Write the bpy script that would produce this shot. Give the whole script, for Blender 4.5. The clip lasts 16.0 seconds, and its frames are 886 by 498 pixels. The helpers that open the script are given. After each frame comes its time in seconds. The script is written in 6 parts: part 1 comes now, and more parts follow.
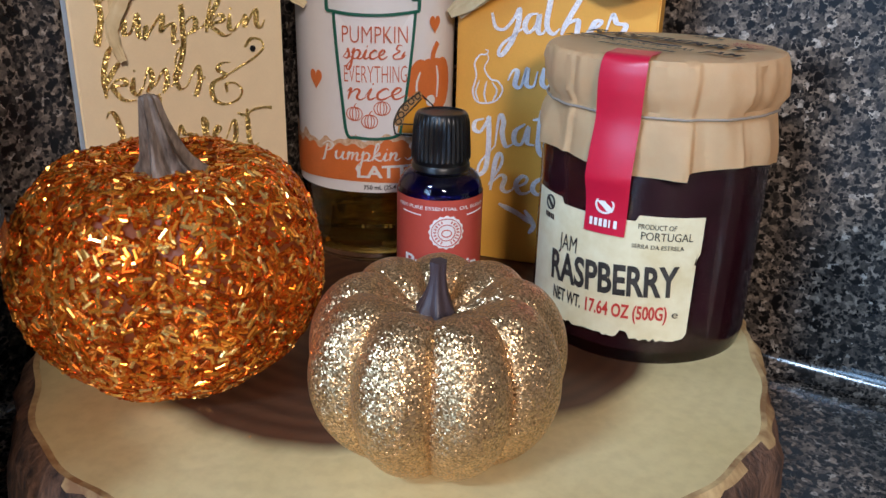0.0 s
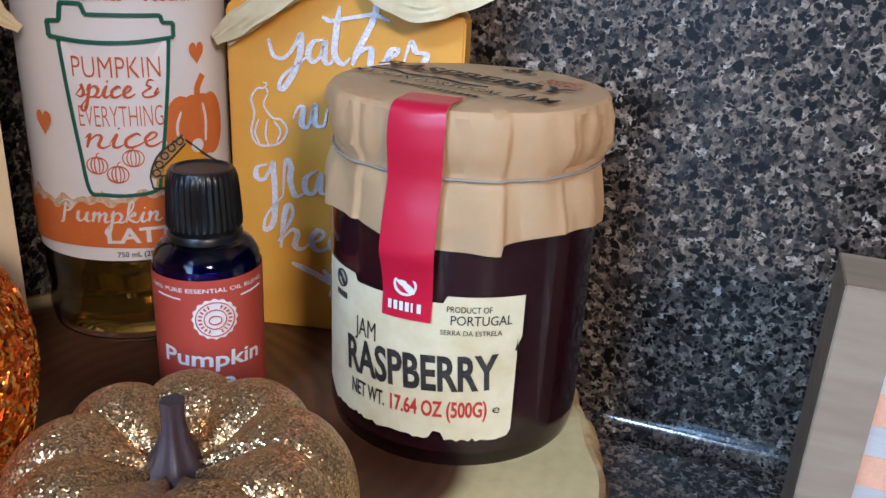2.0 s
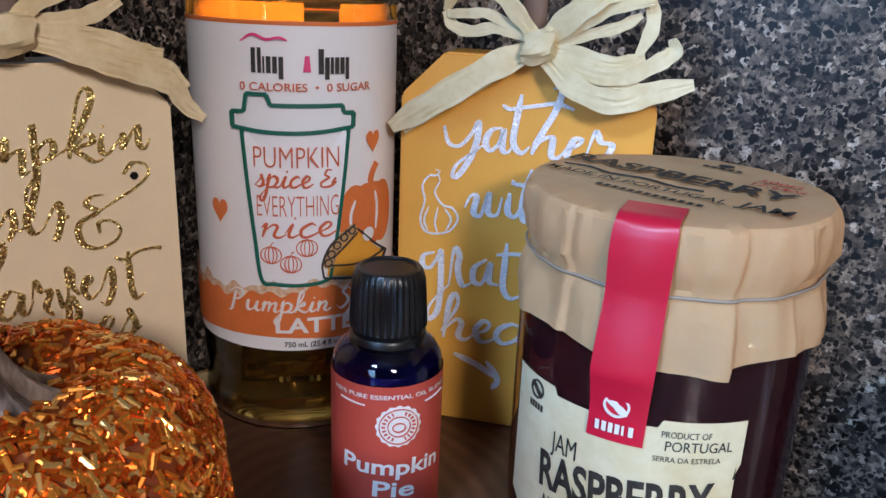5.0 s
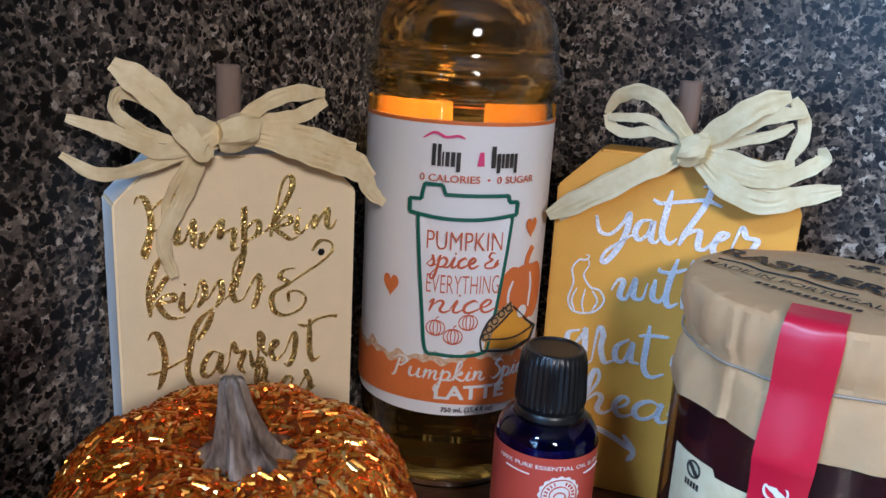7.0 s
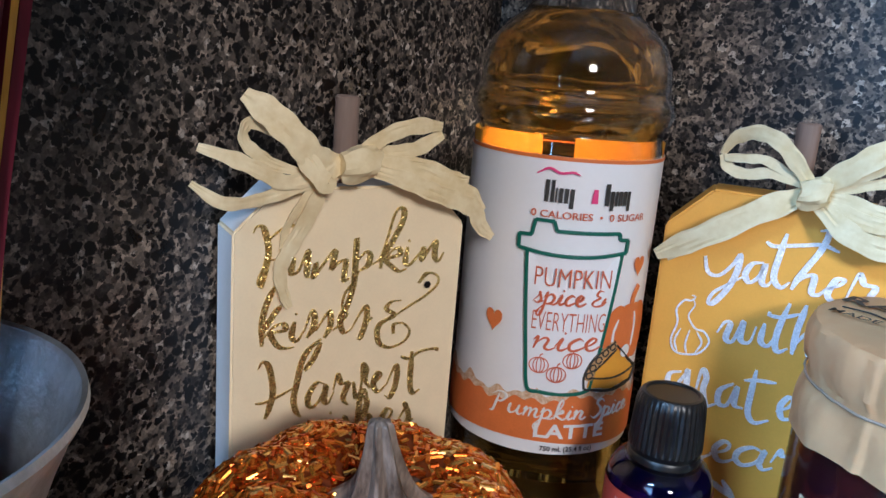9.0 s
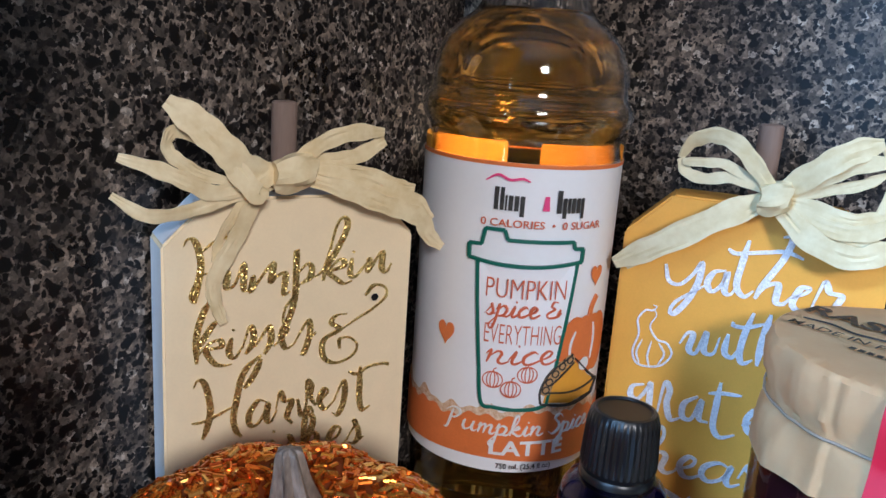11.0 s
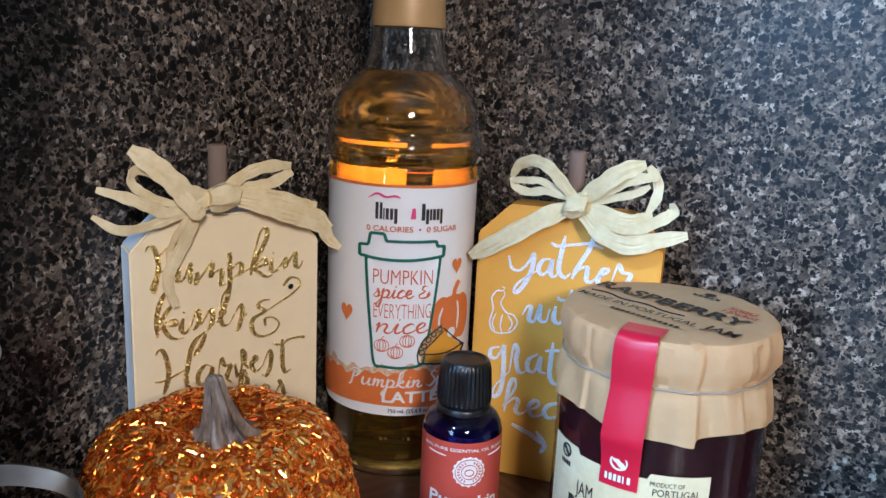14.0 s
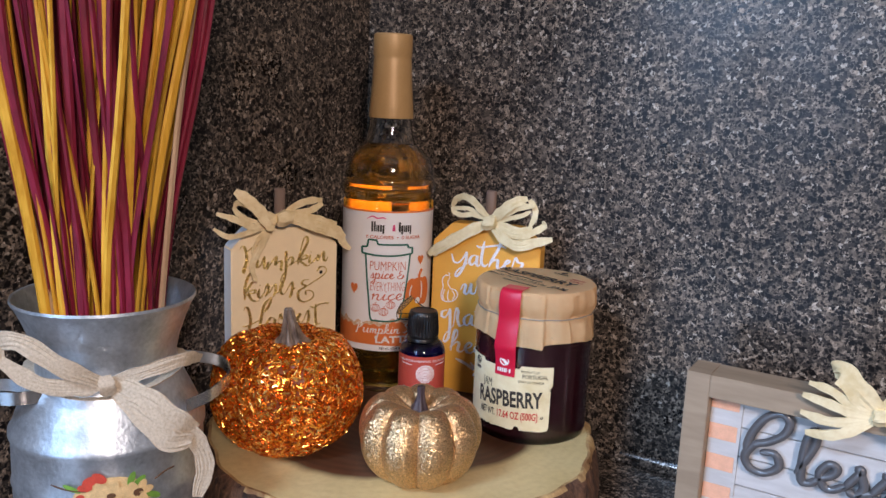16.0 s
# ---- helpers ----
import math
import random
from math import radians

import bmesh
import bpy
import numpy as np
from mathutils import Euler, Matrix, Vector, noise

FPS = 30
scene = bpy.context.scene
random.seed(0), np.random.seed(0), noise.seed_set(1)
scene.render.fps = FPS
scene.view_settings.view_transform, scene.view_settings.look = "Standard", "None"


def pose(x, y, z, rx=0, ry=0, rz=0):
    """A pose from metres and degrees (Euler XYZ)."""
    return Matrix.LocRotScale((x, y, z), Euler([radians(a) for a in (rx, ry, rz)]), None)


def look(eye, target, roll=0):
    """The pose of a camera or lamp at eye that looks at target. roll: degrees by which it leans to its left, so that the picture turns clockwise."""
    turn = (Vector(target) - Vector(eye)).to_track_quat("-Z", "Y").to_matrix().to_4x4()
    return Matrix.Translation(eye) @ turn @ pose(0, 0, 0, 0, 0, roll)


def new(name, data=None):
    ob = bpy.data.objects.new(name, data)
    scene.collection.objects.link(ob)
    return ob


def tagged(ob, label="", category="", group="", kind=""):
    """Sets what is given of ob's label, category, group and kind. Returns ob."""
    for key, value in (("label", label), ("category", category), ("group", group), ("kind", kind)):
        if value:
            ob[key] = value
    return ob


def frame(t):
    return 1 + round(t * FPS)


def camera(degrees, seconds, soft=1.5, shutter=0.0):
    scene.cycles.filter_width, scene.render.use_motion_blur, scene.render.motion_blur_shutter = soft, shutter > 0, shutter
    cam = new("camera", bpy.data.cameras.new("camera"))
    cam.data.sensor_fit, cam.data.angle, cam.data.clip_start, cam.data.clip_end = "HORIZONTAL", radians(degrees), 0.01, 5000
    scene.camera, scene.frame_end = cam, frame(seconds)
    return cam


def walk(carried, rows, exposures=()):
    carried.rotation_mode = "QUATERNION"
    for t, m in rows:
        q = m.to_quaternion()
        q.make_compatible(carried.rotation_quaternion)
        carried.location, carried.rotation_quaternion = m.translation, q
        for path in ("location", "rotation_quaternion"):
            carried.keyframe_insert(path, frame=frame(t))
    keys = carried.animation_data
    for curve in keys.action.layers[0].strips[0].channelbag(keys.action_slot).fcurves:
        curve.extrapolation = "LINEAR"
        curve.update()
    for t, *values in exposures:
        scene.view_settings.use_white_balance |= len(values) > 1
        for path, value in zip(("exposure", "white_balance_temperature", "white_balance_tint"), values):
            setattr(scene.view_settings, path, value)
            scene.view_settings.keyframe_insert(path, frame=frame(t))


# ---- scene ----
cam = camera(57.0, 16.0)
PATH = [
    (0, (0.0189, 0.0077, 0.2347), (-0.9710, 1.5852, -0.4955), 1.48),
    (0.5, (0.0148, 0.0247, 0.2350), (-0.8869, 1.6540, -0.4926), 2.10),
    (1, (0.0130, 0.0394, 0.2401), (-0.8172, 1.7111, -0.4778), 2.28),
    (1.5, (0.0058, 0.0547, 0.2364), (-0.7203, 1.7752, -0.4788), 2.78),
    (2, (0.0050, 0.0705, 0.2394), (-0.6384, 1.8214, -0.4824), 2.95),
    (2.5, (0.0022, 0.0821, 0.2463), (-0.6159, 1.8436, -0.4709), 2.78),
    (3, (-0.0107, 0.0859, 0.2492), (-0.6296, 1.8501, -0.4618), 2.78),
    (3.5, (-0.0195, 0.0887, 0.2527), (-0.6838, 1.8420, -0.4440), 2.40),
    (4, (-0.0277, 0.0840, 0.2478), (-0.7556, 1.8166, -0.4375), 2.28),
    (4.2, (-0.0328, 0.0821, 0.2469), (-0.7786, 1.8067, -0.4381), 2.23),
    (6.3, (-0.0400, 0.0530, 0.2633), (-0.9552, 1.7430, -0.2892), 3.07),
    (6.5, (-0.0450, 0.0489, 0.2643), (-0.9721, 1.7329, -0.2871), 3.11),
    (7, (-0.0548, 0.0396, 0.2681), (-1.0364, 1.6978, -0.2696), 3.36),
    (7.5, (-0.0687, 0.0315, 0.2702), (-1.0393, 1.7022, -0.2451), 4.02),
    (8, (-0.0797, 0.0255, 0.2703), (-1.0613, 1.6911, -0.2438), 4.65),
    (8.2, (-0.0827, 0.0245, 0.2703), (-1.0762, 1.6829, -0.2407), 4.78),
    (10.3, (-0.0816, 0.0393, 0.2733), (-1.1464, 1.6577, -0.2223), 4.38),
    (10.5, (-0.0797, 0.0414, 0.2723), (-1.1426, 1.6611, -0.2272), 4.28),
    (11, (-0.0727, 0.0484, 0.2725), (-1.1245, 1.6749, -0.2241), 4.05),
    (11.5, (-0.0636, 0.0504, 0.2732), (-1.1035, 1.6859, -0.2243), 3.61),
    (12, (-0.0535, 0.0512, 0.2748), (-1.0872, 1.6915, -0.2186), 3.19),
    (12.5, (-0.0454, 0.0470, 0.2782), (-1.0700, 1.6922, -0.2143), 2.97),
    (13, (-0.0342, 0.0358, 0.2810), (-1.0527, 1.6868, -0.2084), 2.85),
    (13.5, (-0.0161, 0.0175, 0.2840), (-1.0314, 1.6703, -0.2024), 2.74),
    (14, (0.0094, -0.0122, 0.2930), (-0.9981, 1.6513, -0.1730), 2.71),
    (14.5, (0.0388, -0.0467, 0.2995), (-0.9761, 1.6168, -0.1511), 2.72),
    (15, (0.0750, -0.0970, 0.3016), (-0.9472, 1.5719, -0.1102), 2.83),
    (15.5, (0.1126, -0.1409, 0.3132), (-0.9230, 1.5240, -0.0833), 2.87),
    (16, (0.1583, -0.2161, 0.3273), (-0.8526, 1.4670, -0.0560), 2.49),
]
walk(cam, [(t, look(eye, target, roll)) for t, eye, target, roll in PATH], [(0, 0.0, 5950, 15), (2.5, 0.05, 5750, 17), (4, 0.0, 5650, 16), (6.5, 0.0, 5350, 13), (8, 0.17, 5250, 10), (10.5, 0.35, 5150, 9), (12, 0.22, 5200, 10), (14, 0.31, 5350, 10), (15, 0.14, 5900, 16), (16, 0.0, 6350, 22)])

# ---- world and lights ----
COUNTER, SLAB_Z = 0.047, 0.090
CORNER = (-0.284, 0.379)
FLOOR, CEIL = -0.87, 1.55
EAST, SOUTH, WEST, RETURN = 2.6, -2.4, -1.9, -0.34
WINDOW = (-1.20, 0.10, 0.25, 1.25)

world = bpy.data.worlds.new("world")
scene.world = world
world.use_nodes = True
world.node_tree.nodes["Background"].inputs[0].default_value = (0.55, 0.65, 0.8, 1)
world.node_tree.nodes["Background"].inputs[1].default_value = 0.03


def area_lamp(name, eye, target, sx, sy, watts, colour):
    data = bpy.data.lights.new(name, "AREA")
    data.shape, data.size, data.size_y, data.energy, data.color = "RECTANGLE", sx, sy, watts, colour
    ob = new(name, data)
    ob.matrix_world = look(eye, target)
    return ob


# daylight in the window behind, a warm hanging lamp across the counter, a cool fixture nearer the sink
area_lamp("window_daylight", (-0.55, SOUTH + 0.03, 0.75), (-0.45, 0, 0.45), 1.25, 0.95, 37, (0.43, 0.70, 1.0))
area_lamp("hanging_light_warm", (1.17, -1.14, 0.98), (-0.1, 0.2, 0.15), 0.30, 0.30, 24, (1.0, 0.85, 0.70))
area_lamp("ceiling_light_front", (-0.24, -1.38, 1.50), (-0.1, 0.15, 0.2), 0.42, 0.26, 33, (0.58, 0.79, 1.0))

# ---- materials ----


def mat(name):
    m = bpy.data.materials.new(name)
    m.use_nodes = True
    nt = m.node_tree
    return m, nt, nt.nodes["Principled BSDF"]


def node(nt, kind, **kw):
    n = nt.nodes.new(kind)
    for k, v in kw.items():
        if k in n.inputs:
            n.inputs[k].default_value = v
    return n


def coords(nt, scale=(1, 1, 1)):
    tc = nt.nodes.new("ShaderNodeTexCoord")
    mp = nt.nodes.new("ShaderNodeMapping")
    mp.inputs["Scale"].default_value = scale
    nt.links.new(tc.outputs["Object"], mp.inputs["Vector"])
    return mp.outputs["Vector"]


def ramp(nt, fac, stops, constant=False):
    r = nt.nodes.new("ShaderNodeValToRGB")
    r.color_ramp.interpolation = "CONSTANT" if constant else "LINEAR"
    while len(r.color_ramp.elements) < len(stops):
        r.color_ramp.elements.new(0.5)
    for e, (p, c) in zip(r.color_ramp.elements, stops):
        e.position, e.color = p, (*c, 1)
    nt.links.new(fac, r.inputs["Fac"])
    return r.outputs["Color"]


def mix(nt, fac, a, b, how="MIX"):
    m = nt.nodes.new("ShaderNodeMix")
    m.data_type, m.blend_type = "RGBA", how
    for slot, v in ((0, fac), (6, a), (7, b)):
        if isinstance(v, (int, float)):
            m.inputs[slot].default_value = v
        elif isinstance(v, tuple):
            m.inputs[slot].default_value = (*v, 1)
        else:
            nt.links.new(v, m.inputs[slot])
    return m.outputs[2]


def noise_tex(nt, vec, scale, detail=3.0, rough=0.55):
    n = node(nt, "ShaderNodeTexNoise", Scale=scale, Detail=detail, Roughness=rough)
    nt.links.new(vec, n.inputs["Vector"])
    return n


def bump(nt, height, strength, dist, bsdf):
    b = node(nt, "ShaderNodeBump", Strength=strength, Distance=dist)
    nt.links.new(height, b.inputs["Height"])
    nt.links.new(b.outputs["Normal"], bsdf.inputs["Normal"])
    return b


def plain(name, colour, rough=0.5, metal=0.0, vary=0.12, scale=60.0, bumps=0.0, spec=0.5, coat=0.0):
    """A painted, paper or metal surface with slight mottling at two scales."""
    m, nt, b = mat(name)
    v = coords(nt)
    n1, n2 = noise_tex(nt, v, scale), noise_tex(nt, v, scale * 9, 2.0)
    f = mix(nt, 0.4, n1.outputs["Fac"], n2.outputs["Fac"])
    lo = tuple(c * (1 - vary) for c in colour)
    hi = tuple(min(1, c * (1 + vary)) for c in colour)
    nt.links.new(ramp(nt, f, [(0.3, lo), (0.7, hi)]), b.inputs["Base Color"])
    b.inputs["Roughness"].default_value, b.inputs["Metallic"].default_value = rough, metal
    b.inputs["Specular IOR Level"].default_value = spec
    b.inputs["Coat Weight"].default_value = coat
    if bumps:
        bump(nt, f, bumps, 0.001, b)
    return m


def granite(name, spec=0.28, rough=0.27):
    """Speckled stone-pattern laminate with a satin sheen: tan and grey grains, rounded black spots, pale flecks."""
    m, nt, b = mat(name)
    v = coords(nt)

    def warped(scale, amount, detail):
        n = noise_tex(nt, v, scale, detail)
        k = node(nt, "ShaderNodeVectorMath")
        k.operation = "MULTIPLY_ADD"
        nt.links.new(n.outputs["Color"], k.inputs[0])
        k.inputs[1].default_value = (amount, amount, amount)
        nt.links.new(v, k.inputs[2])
        return k.outputs[0], n
    soft_w, soft_n = warped(300, 0.0042, 2.0)
    fine_w, fine_n = warped(700, 0.0022, 2.0)

    def cells(scale, vec):
        n = node(nt, "ShaderNodeTexVoronoi", Scale=scale)
        nt.links.new(vec, n.inputs["Vector"])
        c = nt.nodes.new("ShaderNodeSeparateColor")
        nt.links.new(n.outputs["Color"], c.inputs[0])
        return c.outputs, n.outputs["Distance"]

    def spots(scale, vec, share, size):
        """1 inside the rounded heart of a share of the cells."""
        c, d = cells(scale, vec)
        pick = ramp(nt, c[0], [(0.0, (1, 1, 1)), (share, (0, 0, 0))], True)
        near = ramp(nt, d, [(size, (1, 1, 1)), (size + 0.10, (0, 0, 0))])
        return mix(nt, 1.0, pick, near, "MULTIPLY")
    grain, _ = cells(385, soft_w)
    tiny, _ = cells(820, fine_w)
    c = ramp(nt, grain[0], [(0.0, (0.042, 0.035, 0.030)), (0.20, (0.094, 0.076, 0.061)), (0.42, (0.142, 0.114, 0.091)),
                            (0.66, (0.222, 0.176, 0.136)), (0.84, (0.325, 0.260, 0.202)), (0.95, (0.44, 0.38, 0.315))], True)
    c = mix(nt, 0.75, c, ramp(nt, tiny[1], [(0.0, (0.45, 0.45, 0.46)), (0.30, (0.80, 0.80, 0.80)), (0.62, (1.12, 1.10, 1.08)), (0.90, (1.4, 1.36, 1.32))], True), "MULTIPLY")
    c = mix(nt, 0.6, c, ramp(nt, fine_n.outputs["Fac"], [(0.35, (0.62, 0.62, 0.62)), (0.62, (1.15, 1.15, 1.15))]), "MULTIPLY")
    c = mix(nt, spots(640, fine_w, 0.34, 0.42), c, (0.020, 0.018, 0.018))
    c = mix(nt, spots(450, soft_w, 0.42, 0.46), c, (0.007, 0.006, 0.006))
    c = mix(nt, spots(230, soft_w, 0.20, 0.40), c, (0.006, 0.005, 0.005))
    big = noise_tex(nt, v, 9, 2.0)
    c = mix(nt, 0.35, c, ramp(nt, big.outputs["Fac"], [(0.3, (0.75, 0.75, 0.78)), (0.7, (1.0, 0.98, 0.95))]), "MULTIPLY")
    nt.links.new(c, b.inputs["Base Color"])
    smear = noise_tex(nt, v, 14, 4.0)
    nt.links.new(ramp(nt, smear.outputs["Fac"], [(0.35, (rough, rough, rough)), (0.65, (rough * 1.5, rough * 1.5, rough * 1.5))]), b.inputs["Roughness"])
    b.inputs["Specular IOR Level"].default_value = spec
    bump(nt, soft_n.outputs["Fac"], 0.05, 0.0004, b)
    return m


def glitter(name, lo, hi, scale, rough=0.28, wild=1.1, metal=0.9):
    """Glitter: every fleck has its own tilt and tone."""
    m, nt, b = mat(name)
    v = coords(nt)
    vo = node(nt, "ShaderNodeTexVoronoi", Scale=scale)
    nt.links.new(v, vo.inputs["Vector"])
    s = nt.nodes.new("ShaderNodeSeparateColor")
    nt.links.new(vo.outputs["Color"], s.inputs[0])
    nt.links.new(ramp(nt, s.outputs[0], [(0.0, lo), (0.75, hi), (1.0, tuple(min(1, c * 1.3) for c in hi))]), b.inputs["Base Color"])
    off = node(nt, "ShaderNodeVectorMath")
    off.operation = "MULTIPLY_ADD"
    nt.links.new(vo.outputs["Color"], off.inputs[0])
    off.inputs[1].default_value = (wild, wild, wild)
    off.inputs[2].default_value = (-wild / 2, -wild / 2, -wild / 2)
    geo = nt.nodes.new("ShaderNodeNewGeometry")
    add = node(nt, "ShaderNodeVectorMath")
    add.operation = "ADD"
    nt.links.new(off.outputs[0], add.inputs[0])
    nt.links.new(geo.outputs["Normal"], add.inputs[1])
    nrm = node(nt, "ShaderNodeVectorMath")
    nrm.operation = "NORMALIZE"
    nt.links.new(add.outputs[0], nrm.inputs[0])
    nt.links.new(nrm.outputs[0], b.inputs["Normal"])
    b.inputs["Metallic"].default_value, b.inputs["Roughness"].default_value = metal, rough
    return m


def clear(name, colour, ior=1.46, rough=0.02):
    m, nt, b = mat(name)
    b.inputs["Base Color"].default_value = (*colour, 1)
    b.inputs["Transmission Weight"].default_value = 1.0
    b.inputs["IOR"].default_value, b.inputs["Roughness"].default_value = ior, rough
    return m


def beads(name):
    """Copper-orange foil beads, each its own tone."""
    m, nt, b = mat(name)
    geo, oi = nt.nodes.new("ShaderNodeNewGeometry"), nt.nodes.new("ShaderNodeObjectInfo")
    a = node(nt, "ShaderNodeMath")
    a.operation = "ADD"
    nt.links.new(geo.outputs["Random Per Island"], a.inputs[0])
    nt.links.new(oi.outputs["Random"], a.inputs[1])
    f = node(nt, "ShaderNodeMath")
    f.operation = "FRACT"
    nt.links.new(a.outputs[0], f.inputs[0])
    nt.links.new(ramp(nt, f.outputs[0], [(0.0, (0.48, 0.060, 0.003)), (0.35, (0.80, 0.185, 0.010)), (0.75, (0.94, 0.38, 0.045)), (1.0, (0.98, 0.62, 0.20))]), b.inputs["Base Color"])
    b.inputs["Metallic"].default_value, b.inputs["Roughness"].default_value = 0.80, 0.20
    return m


def slab_wood(name):
    """End-grain slice: dark walnut-brown heartwood with an uneven rim, pale sapwood, growth rings and fine checks."""
    m, nt, b = mat(name)
    v = coords(nt)
    wob = noise_tex(nt, v, 9, 3.0)
    mp = node(nt, "ShaderNodeVectorMath")
    mp.operation = "MULTIPLY_ADD"
    nt.links.new(wob.outputs["Color"], mp.inputs[0])
    mp.inputs[1].default_value = (0.030, 0.030, 0)
    mp.inputs[2].default_value = (0.025 - 0.015, -0.015 - 0.015, 0)
    add = node(nt, "ShaderNodeVectorMath")
    add.operation = "ADD"
    nt.links.new(mp.outputs[0], add.inputs[0])
    nt.links.new(v, add.inputs[1])
    flat = node(nt, "ShaderNodeVectorMath")
    flat.operation = "MULTIPLY"
    nt.links.new(add.outputs[0], flat.inputs[0])
    flat.inputs[1].default_value = (1, 1, 0)
    ln = node(nt, "ShaderNodeVectorMath")
    ln.operation = "LENGTH"
    nt.links.new(flat.outputs[0], ln.inputs[0])
    d = ln.outputs["Value"]
    rings = node(nt, "ShaderNodeMath")
    rings.operation = "MULTIPLY"
    nt.links.new(d, rings.inputs[0])
    rings.inputs[1].default_value = 900.0
    sn = node(nt, "ShaderNodeMath")
    sn.operation = "SINE"
    nt.links.new(rings.outputs[0], sn.inputs[0])
    ringf = node(nt, "ShaderNodeMapRange")
    nt.links.new(sn.outputs[0], ringf.inputs["Value"])
    ringf.inputs["From Min"].default_value = -1
    fine = noise_tex(nt, v, 240, 4.0)
    stain = noise_tex(nt, v, 22, 4.0)
    heart = mix(nt, stain.outputs["Fac"], (0.060, 0.024, 0.012), (0.17, 0.075, 0.036))
    heart = mix(nt, ringf.outputs["Result"], heart, (0.075, 0.032, 0.016))
    sap = mix(nt, stain.outputs["Fac"], (0.58, 0.44, 0.18), (0.79, 0.66, 0.36))
    sap = mix(nt, mix(nt, 0.88, ringf.outputs["Result"], (0, 0, 0)), sap, (0.55, 0.40, 0.19))
    edge = ramp(nt, d, [(0.0, (0, 0, 0)), (0.1005, (0, 0, 0)), (0.1025, (1, 1, 1))])
    c = mix(nt, edge, heart, sap)
    c = mix(nt, 0.25, c, ramp(nt, fine.outputs["Fac"], [(0.3, (0.6, 0.55, 0.5)), (0.6, (1, 1, 1))]), "MULTIPLY")
    nt.links.new(c, b.inputs["Base Color"])
    b.inputs["Roughness"].default_value = 0.42
    b.inputs["Coat Weight"].default_value, b.inputs["Coat Roughness"].default_value = 0.15, 0.3
    bump(nt, fine.outputs["Fac"], 0.15, 0.0006, b)
    return m


def two_tone(name, a, c, scale, rough, stretch=(1, 1, 1), bumps=0.4, dist=0.001, lo=0.4, hi=0.6, metal=0.0):
    m, nt, b = mat(name)
    v = coords(nt, stretch)
    n = noise_tex(nt, v, scale, 5.0, 0.6)
    n2 = noise_tex(nt, v, scale * 5, 3.0)
    f = mix(nt, 0.35, n.outputs["Fac"], n2.outputs["Fac"])
    nt.links.new(ramp(nt, f, [(lo, a), (hi, c)]), b.inputs["Base Color"])
    b.inputs["Roughness"].default_value, b.inputs["Metallic"].default_value = rough, metal
    bump(nt, f, bumps, dist, b)
    return m


GRANITE = granite("granite_laminate")
WORKTOP = granite("granite_worktop", 0.9, 0.15)
WALLPAINT = plain("wall_paint", (0.20, 0.19, 0.18), 0.8, scale=8)
CEILPAINT = plain("ceiling_paint", (0.32, 0.32, 0.32), 0.9, scale=8)
FLOORING = two_tone("floor_wood", (0.16, 0.09, 0.05), (0.26, 0.15, 0.08), 6, 0.45, (1, 12, 1))
SLABWOOD = slab_wood("wood_slice")
BARK = two_tone("bark", (0.026, 0.013, 0.009), (0.17, 0.085, 0.048), 90, 0.9, (1, 1, 0.35), 1.0, 0.004)
RIMWOOD = two_tone("peeled_rim", (0.26, 0.13, 0.05), (0.66, 0.46, 0.21), 38, 0.6, (1, 1, 0.5), 0.6, 0.002)
CREAM = plain("cream_board_paint", (0.90, 0.735, 0.475), 0.6, vary=0.04, scale=120, bumps=0.08)
WHITEEDGE = plain("white_edge_paint", (0.80, 0.80, 0.80), 0.6, vary=0.04, scale=120, bumps=0.08)
MUSTARD = plain("mustard_board_paint", (0.80, 0.405, 0.055), 0.5, vary=0.05, scale=120, bumps=0.06)
DOWEL = two_tone("dowel_paint", (0.22, 0.15, 0.115), (0.30, 0.21, 0.165), 90, 0.7, (1, 1, 0.1), 0.15)
RAFFIA = two_tone("raffia", (0.70, 0.54, 0.28), (0.88, 0.75, 0.48), 55, 0.6, (1, 1, 1), 0.35, 0.0008, 0.35, 0.65)
RAFFIA_PALE = two_tone("pale_raffia", (0.66, 0.55, 0.31), (0.82, 0.74, 0.50), 55, 0.6, (1, 1, 1), 0.35, 0.0008, 0.35, 0.65)
JUTE = two_tone("jute_ribbon", (0.47, 0.38, 0.28), (0.64, 0.54, 0.41), 700, 0.85, (1, 1, 1), 0.7, 0.0008)
GOLDINK = glitter("gold_glitter_ink", (0.36, 0.24, 0.06), (0.90, 0.68, 0.26), 2600, 0.32, 0.75)
SILVERINK = glitter("white_glitter_ink", (0.72, 0.71, 0.76), (0.92, 0.91, 0.96), 2600, 0.3, 0.55, 0.10)
GOLDGLITTER = glitter("gold_glitter", (0.34, 0.20, 0.085), (0.82, 0.54, 0.29), 2300, 0.30, 0.82)
BEADS = beads("copper_foil_beads")
BEADBASE = plain("burnt_orange_core", (0.20, 0.040, 0.005), 0.5, scale=200)
STEMWOOD = two_tone("dried_stem", (0.060, 0.042, 0.032), (0.33, 0.26, 0.21), 120, 0.42, (1, 1, 0.25), 0.7, 0.001)
STEMPURPLE = plain("plum_brown_stem", (0.052, 0.034, 0.040), 0.45, scale=120, bumps=0.2)
GLASS = clear("clear_glass", (0.97, 0.98, 0.96))
SYRUP = clear("amber_syrup", (0.95, 0.55, 0.10), 1.37)
SYRUP.node_tree.nodes["Principled BSDF"].inputs["Transmission Weight"].default_value = 0.992
COBALT = clear("cobalt_glass", (0.05, 0.05, 0.62), 1.5)
